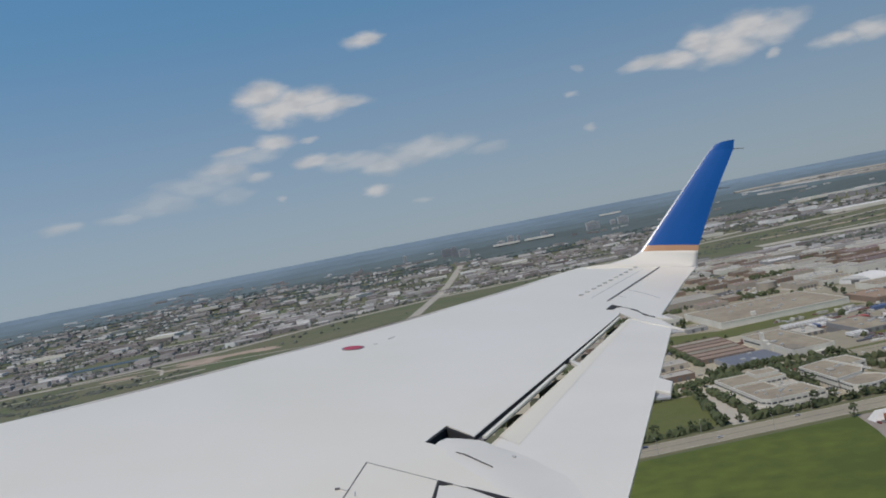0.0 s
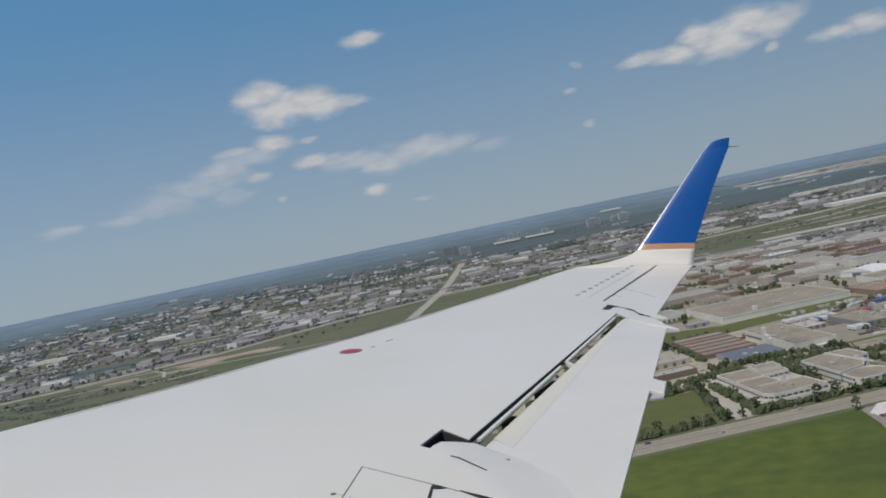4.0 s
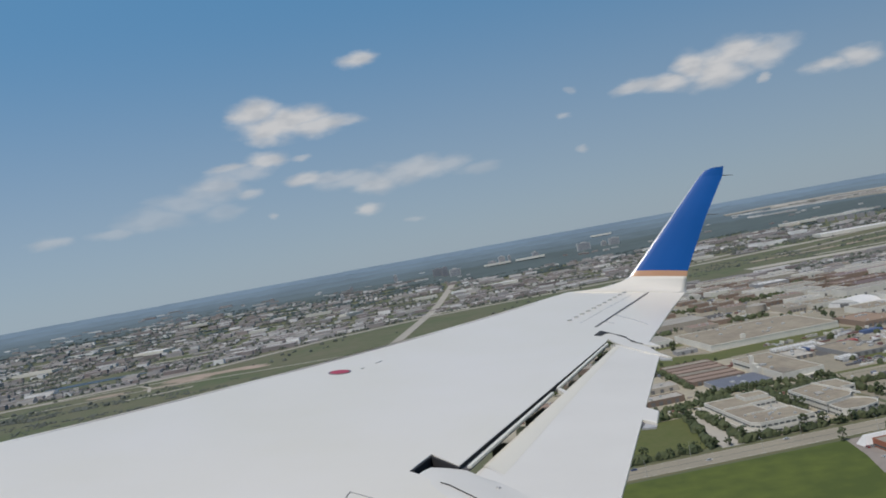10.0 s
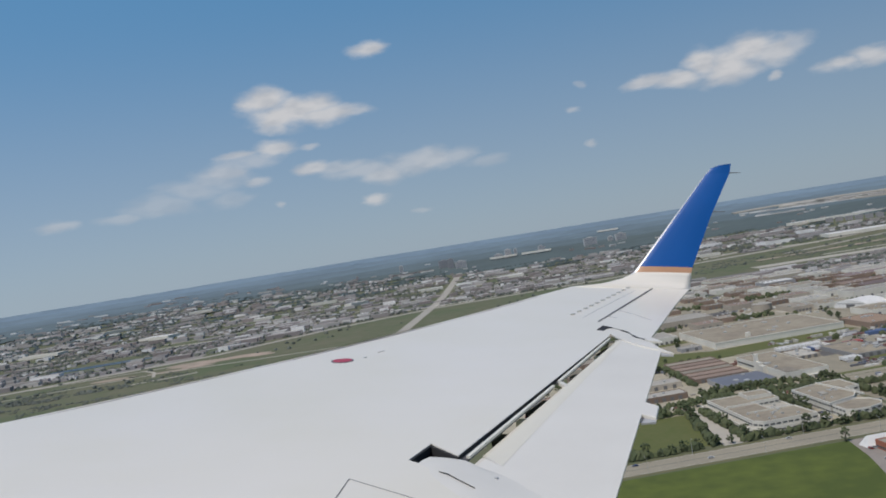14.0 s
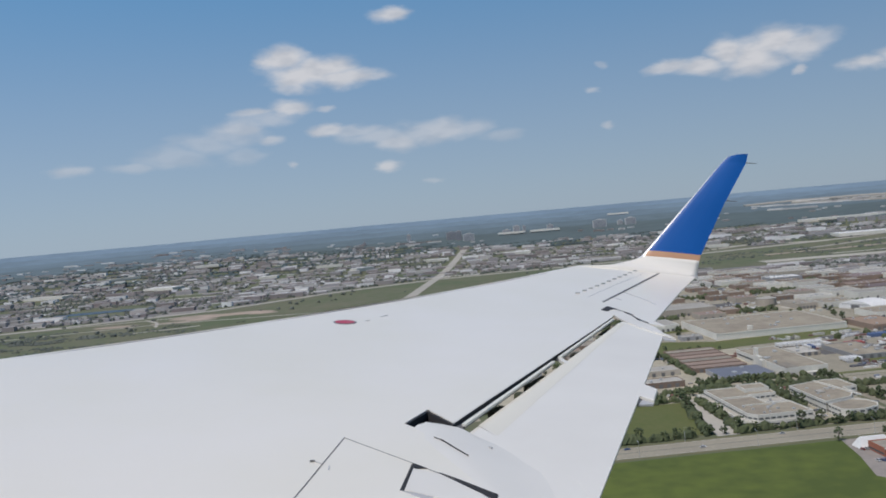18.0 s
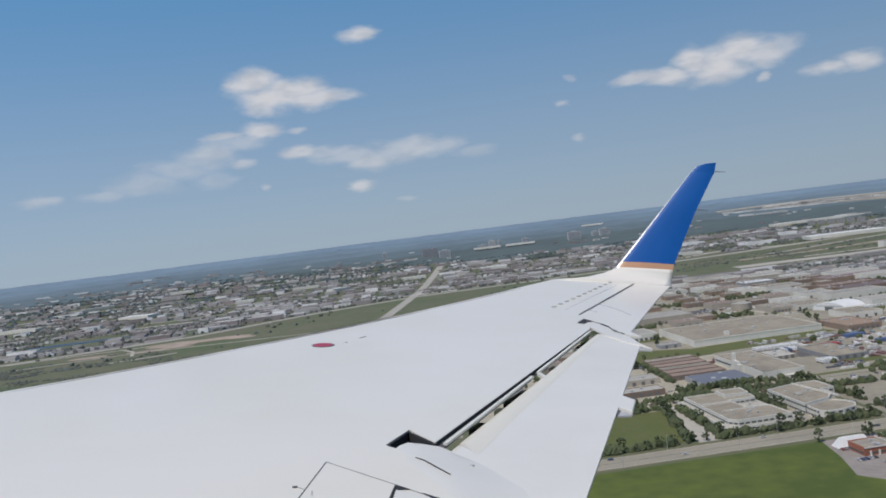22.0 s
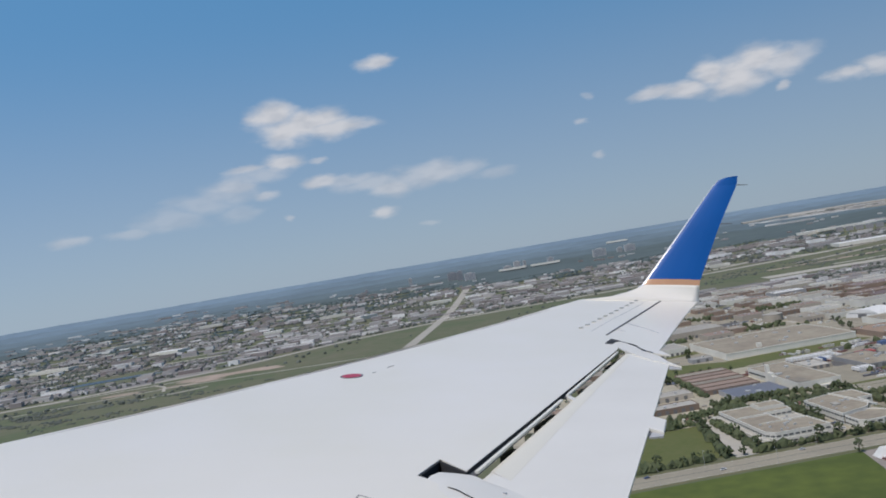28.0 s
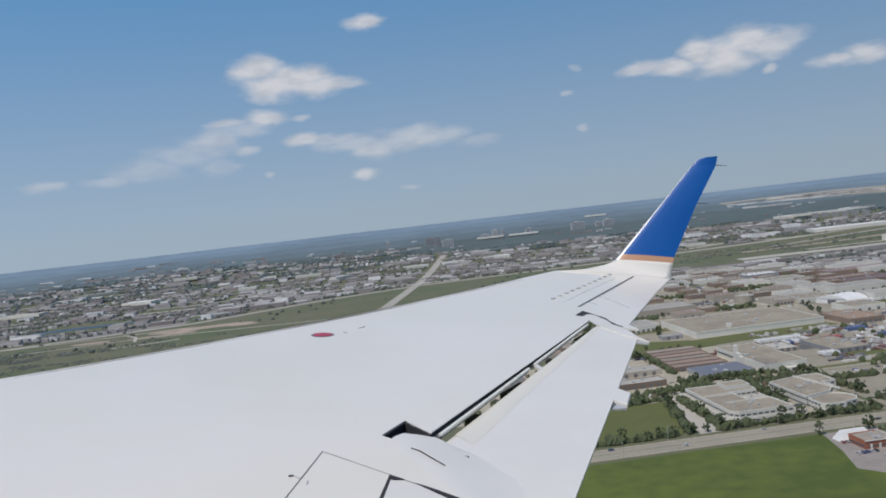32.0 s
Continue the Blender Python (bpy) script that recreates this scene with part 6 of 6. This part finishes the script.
for az, r, w, h, dark in ((-11.89, 3916, 44, 40, 1), (-11.4, 3848, 24, 48, 1), (-10.76, 3804, 48, 36, 0), (-8.26, 3956, 34, 24, 0), (-7.61, 3940, 28, 41, 0), (-7.1, 3964, 13, 35, 0), (-5.41, 4004, 28, 26, 0), (-2.24, 3892, 58, 40, 0),
                           (-0.94, 3952, 22, 25, 0), (-0.29, 3916, 46, 36, 0), (-14.67, 4012, 17, 37, 0), (-18.3, 3700, 14, 24, 0), (-28.6, 4060, 26, 20, 1), (-17.6, 3990, 15, 20, 1)):
    tower_block(r * math.sin(radians(az)), r * math.cos(radians(az)), w, 16, h, TOWER_DARK if dark else TOWER_GREY, "broad grey apartment block among distant trees" if dark else "tall pale apartment tower among distant trees")

# larger halls that stand out of the town
for x, y, w, d, h, turn, wall, top, lab in (
        (708, 2870, 236, 78, 10, 0.11, WALL_WHITE, ROOF_WHITE, "very long white distribution hall"), (790, 3445, 270, 30, 9, 0.19, WALL_WHITE, ROOF_WHITE, "long narrow white shed in the spread-out town"),
        (630, 3445, 70, 50, 9, TURN, WALL_WHITE, ROOF_WHITE, "white hall with a white roof"), (193, 1930, 92, 48, 9, TURN, WALL_WHITE, ROOF_TAN, "cream hall with a tan roof"),
        (297, 1864, 74, 40, 8, TURN, WALL_BEIGE, ROOF_GREY, "beige hall with a grey roof"), (263, 1752, 60, 42, 8, TURN, WALL_GREY, ROOF_WHITE, "grey hall with a bright white roof"),
        (419, 1693, 120, 58, 8, TURN, WALL_BRICK, ROOF_MAUVE, "broad brick works with a dull mauve roof"), (375, 1564, 92, 34, 8, TURN, WALL_BRICK, ROOF_BROWN, "brick works with a brown roof"),
        (685, 2375, 40, 26, 14, TURN, WALL_WHITE, DECK_BLUE, "white hall with a blue roof"), (-1550, 2645, 124, 62, 9, -0.2, WALL_WHITE, ROOF_WHITE, "large white-roofed hall in the spread-out town"),
        (-934, 2887, 70, 44, 12, 0.9, WALL_WHITE, ROOF_WHITE, "bright white hall beyond the motorway"), (-1250, 2819, 64, 44, 9, TURN, WALL_WHITE, ROOF_WHITE, "white-roofed hall in the spread-out town"),
        (-1920, 2994, 118, 46, 9, 0.87, WALL_WHITE, ROOF_GREY, "long pale hall in the spread-out town"), (-1900, 2520, 156, 52, 9, -0.07, WALL_WHITE, ROOF_GREY, "long pale hall in the spread-out town"),
        (240, 2838, 70, 34, 8, TURN, WALL_WHITE, ROOF_GREY, "pale hall beside a green field"), (-700, 3050, 80, 40, 9, TURN, WALL_WHITE, ROOF_WHITE, "white-roofed hall in the spread-out town"),
        (-1120, 3080, 96, 44, 9, TURN, WALL_WHITE, ROOF_GREY, "pale hall with a grey roof"), (-420, 3120, 90, 50, 9, TURN, WALL_WHITE, ROOF_WHITE, "white-roofed hall in the spread-out town"), (-1700, 3250, 96, 46, 9, TURN, WALL_WHITE, ROOF_WHITE, "white-roofed hall in the spread-out town"),
        (-540, 3876, 120, 24, 7, 0.07, WALL_WHITE, ROOF_GREY, "long low white range among trees"), (-392, 3886, 130, 26, 7, 0.07, WALL_WHITE, ROOF_WHITE, "long low white range among trees"), (-78, 4385, 104, 20, 7, -0.1, WALL_WHITE, ROOF_WHITE, "low white range under the skyline")):
    building(Matrix.Translation((x, y, land(x, y) + (8 if math.hypot(x, y) > 3600 else 0.4))) @ Matrix.Rotation(turn, 4, "Z"), w, d, h, wall, top, "warehouse", lab, "warehouse", 3, 0, 0, seed=int(abs(x)))
for i in range(6):
    x, y = 715 + i * 29, 3338 - i * 17
    building(Matrix.Translation((x, y, land(x, y) + 0.3)) @ Matrix.Rotation(0.2, 4, "Z"), 19, 20, 15, TOWER_DARK, ROOF_MAUVE, "brick_block", "dark brick block in a row", "building", 1, 0, 0, seed=i + 90, group="dark brick blocks in a row")
pond = [Vector((-1547, 2060, 0.5)), Vector((-1470, 2050, 0.5)), Vector((-1279, 2105, 0.5)), Vector((-1260, 2140, 0.5)), Vector((-1340, 2150, 0.5)), Vector((-1500, 2120, 0.5)), Vector((-1560, 2095, 0.5))]
tagged(new("pond", mesh_of("pond", slab(pond, 1.0), WATER)), "long dark blue pond beside the motorway", "pond", kind="structure")
ribbon("road", ((-1400, 2352), (-1230, 2386)), 24, CONCRETE, "pale concrete yard beside the pond", 0.5)


# ---- the park ahead: ball diamonds, a straight road, a storage yard and a domed hall ----
def disc(name, x, y, r, mat, label, squash=1.0, z=0.2, category="ground"):
    pts = [Vector((x + r * math.cos(a) * (1 + 0.05 * math.sin(3 * a)), y + r * squash * math.sin(a), z)) for a in (i * math.tau / 28 for i in range(28))]
    return tagged(new(name, mesh_of(name, slab(pts, 0.4), mat)), label, category, kind="structure")


ribbon("road", ((-380, 380), (-437, 632), (-591, 1424)), 20, ROADWAY, "straight two-lane road beside the park", 0.28)
for x, y, r in ((-436, 930, 15), (-409, 864, 17), (-380, 990, 14)):
    disc("ball_diamond", x + 60, y - 40, r, SAND, "pale sand infield of a ball diamond", 0.9, 0.24, "field")
disc("pond", -300, 700, 14, WATER, "small dark pond in the meadow", 0.6, 0.22, "pond")
disc("storage_yard", -565, 900, 62, SAND, "sandy storage yard full of white boxes", 0.8, 0.16, "yard")
rnd = random.Random(51)
for i in range(46):
    a, r = rnd.random() * math.tau, 52 * math.sqrt(rnd.random())
    copy_thing(TRAILERS[0 if rnd.random() < 0.9 else 1], Matrix.Translation((-565 + r * math.cos(a), 900 + r * 0.75 * math.sin(a), 0.16)) @ Matrix.Rotation(rnd.choice((0.3, 1.87)), 4, "Z"))
for i in range(60):
    p = to_uv(-625 + rnd.gauss(0, 32), 735 + rnd.gauss(0, 26))
    plant(p[0], p[1], rnd)

temple = building(Matrix.Translation((-500, 668, 0)) @ Matrix.Rotation(0.5, 4, "Z"), 46, 30, 9, WALL_WHITE, ROOF_BROWN, "domed_hall", "cream domed hall with corner turrets", "temple", 0, 0, 2, seed=70)
bm = bmesh.new()
tube(bm, (0, 0, 0), (0, 0, 3), 1.6, 12)
bmesh.ops.create_uvsphere(bm, u_segments=14, v_segments=8, radius=2.2, matrix=Matrix.Translation((0, 0, 4.2)))
turret = mesh_of("turret", bm, WALL_WHITE, True)
for x in (-21, 0, 21):
    for y in (-13, 13):
        piece("turret", turret, temple, Matrix.Translation((x, y, 8.5)))
patch("yard", [to_uv(-560, 600), to_uv(-470, 610), to_uv(-480, 700), to_uv(-570, 690)], ASPHALT, "dark asphalt car park of the hall", 0.13, "yard")

# ---- the airfield behind: runway, taxiways, apron, hangars ----
def strip_rect(name, x0, y0, x1, y1, mat, label, z, category):
    return tagged(new(name, mesh_of(name, slab([Vector((x, y, land(x, y) + z)) for x, y in ((x0, y0), (x1, y0), (x1, y1), (x0, y1))], 0.4), mat)), label, category, kind="structure")


strip_rect("runway", 1450, -45, 2550, 15, ASPHALT, "dark grey asphalt runway with white edge lines", 0.18, "runway")
for y in (-38, 10):
    strip_rect("road_line", 1450, y, 2550, y + 0.9, MARKING, "white edge line of the runway", 0.24, "runway marking")
for i in range(10):
    strip_rect("road_line", 1462, -34 + i * 4.2, 1495, -32 + i * 4.2, MARKING, "white threshold bar of the runway", 0.24, "runway marking")
for y, w, mat, lab in ((165, 50, CONCRETE, "pale concrete shoulder of the taxiway"), (165, 26, ASPHALT, "grey asphalt taxiway between pale shoulders")):
    strip_rect("taxiway", 700, y - w / 2, 2550, y + w / 2, mat, lab, 0.16 if w > 30 else 0.22, "taxiway")
strip_rect("road_line", 700, 164.7, 2550, 165.3, YELLOW_MARK, "yellow centre line of the taxiway", 0.27, "taxiway marking")
strip_rect("taxiway", 1500, 15, 1545, 140, CONCRETE, "pale concrete link to the runway", 0.15, "taxiway")
slab_me = mesh_of("apron_slab", slab([Vector((x, y, 0.17)) for x, y in ((0.06, 0.06), (29.94, 0.06), (29.94, 29.94), (0.06, 29.94))], 0.4), CONCRETE)
apron = thing("apron", Matrix.Translation((860, 250, 0)), "pale concrete apron of large square slabs", "apron", kind="structure")
for i in range(17):
    for j in range(8):
        piece("apron_slab", slab_me, apron, Matrix.Translation((i * 30, j * 30, 0)))


def hangar(x, y, w, d, h, bays, lab):
    root = building(Matrix.Translation((x, y, 0)), w, d, h, WALL_WHITE, ROOF_WHITE, "hangar", lab, "hangar", 6, 0, 0, seed=80, group="hangars at the apron")
    door = mesh_of("hangar_door", box_bm(0, 0, 0, w / bays * 0.55, 0.5, h * 0.36), DOOR_DARK)
    row = mesh_of("window", box_bm(0, 0, 0, w / bays * 0.10, 0.4, 1.6), DARK_GLASS)
    for i in range(bays):
        cx = w * ((i + 0.5) / bays - 0.5)
        piece("hangar_door", door, root, Matrix.Translation((cx, -d / 2 - 0.2, 0)))
        for k in range(4):
            piece("window", row, root, Matrix.Translation((cx + w / bays * (k - 1.5) * 0.24, -d / 2 - 0.15, h * 0.62)))
    return root


h1 = hangar(980, 540, 90, 60, 22, 4, "white hangar with square dark doors and small windows")
part("buttress", box_bm(-22, -31, 0, 9, 5, 29), WALL_GREY, h1, "grey stair tower")
part("buttress", box_bm(38, -31, 0, 9, 5, 27), WALL_GREY, h1, "grey stair tower")
hangar(1085, 548, 100, 60, 18, 4, "white hangar with a row of small windows")
hangar(1230, 590, 120, 60, 14, 5, "long low white hangar beside the apron")
hangar(1420, 470, 80, 40, 12, 4, "low white hangar near the taxiway")

tanker = thing("fuel_truck", Matrix.Translation((1010, 330, 0.18)) @ Matrix.Rotation(0.25, 4, "Z"), "orange fuel tank truck on the apron", "truck")
bm = bmesh.new()
tube(bm, (-5, 0, 2.2), (5, 0, 2.2), 1.3, 16)
part("tank", bm, ORANGE, tanker, "orange cylindrical tank", True)
part("cab", box_bm(-7, 0, 0.7, 2.4, 2.4, 2.4), ORANGE, tanker)
part("chassis", box_bm(-1, 0, 0.6, 13, 1.2, 0.4), TYRE, tanker)
bm = bmesh.new()
tube(bm, (0, -1.2, 0.5), (0, 1.2, 0.5), 0.5, 12)
me = mesh_of("wheel", bm, TYRE)
for x in (-6.5, 2.5, 4.0):
    piece("wheel", me, tanker, Matrix.Translation((x, 0, 0)))

mast = thing("light_mast", Matrix.Translation((900, 300, 0.17)), "tall slim apron light mast", "light mast", "masts of the apron")
bm = bmesh.new()
tube(bm, (0, 0, 0), (0, 0, 20), 0.25, 8, 0.14)
part("post", bm, UNIT_METAL, mast)
part("lamp_head", box_bm(0, 0, 20, 2.2, 0.4, 0.5), UNIT_METAL, mast)
for x in (960, 1040, 1120, 1200):
    copy_thing(mast, Matrix.Translation((x, 300, 0.17)))


def parked_jet(m, tail, lab):
    """A parked airliner: body, wings, tail, engines."""
    root = thing("parked_airplane", m, lab, "airplane", "airplanes at the hangars")
    bm = bmesh.new()
    tube(bm, (-14, 0, 3.2), (9, 0, 3.2), 1.8, 14)
    tube(bm, (9, 0, 3.2), (16, 0, 4.0), 1.8, 14, 0.4)
    bmesh.ops.create_uvsphere(bm, u_segments=14, v_segments=8, radius=1.8, matrix=Matrix.Translation((-14, 0, 3.2)) @ Matrix.Diagonal((1.8, 1, 1, 1)))
    part("fuselage", bm, WALL_WHITE, root, "white body", True)
    for s in (-1, 1):
        part("wing", slab([Vector(p) for p in ((-3, s * 1.5, 2.6), (3, s * 1.5, 2.6), (6, s * 14, 3.4), (4.4, s * 14, 3.4))], 0.3), WALL_GREY, root)
        part("tailplane", slab([Vector(p) for p in ((11.5, s * 0.4, 4.4), (14.5, s * 0.4, 4.4), (16, s * 5, 4.8), (14.6, s * 5, 4.8))], 0.2), WALL_GREY, root)
        bm = bmesh.new()
        tube(bm, (-3, s * 5, 1.7), (1, s * 5, 1.7), 1.0, 12, 0.8)
        part("engine", bm, tail, root, "", True)
        part("main_wheel", box_bm(1.5, s * 2.5, 0, 1.0, 0.5, 1.6), TYRE, root)
    bm = bmesh.new()
    for side in (-0.15, 0.15):
        bm.faces.new([bm.verts.new(p) for p in ((9.5, side, 4.6), (14.5, side, 4.8), (17, side, 11), (14.5, side, 11))])
    bmesh.ops.bridge_loops(bm, edges=bm.edges[:])
    part("fin", bm, tail, root, "dark painted tail fin")
    part("nose_wheel", box_bm(-12, 0, 0, 0.8, 0.5, 1.6), TYRE, root)
    return root


parked_jet(Matrix.Translation((1050, 480, 0.17)) @ Matrix.Rotation(0.3, 4, "Z"), TARP_BLUE, "white airliner with a dark blue tail, parked")
parked_jet(Matrix.Translation((1150, 490, 0.17)) @ Matrix.Rotation(-0.2, 4, "Z"), TARP_BLUE, "white airliner with a dark blue tail, parked")
parked_jet(Matrix.Translation((1290, 470, 0.17)) @ Matrix.Rotation(0.1, 4, "Z"), ROOF_WHITE, "white airliner parked beside the apron")
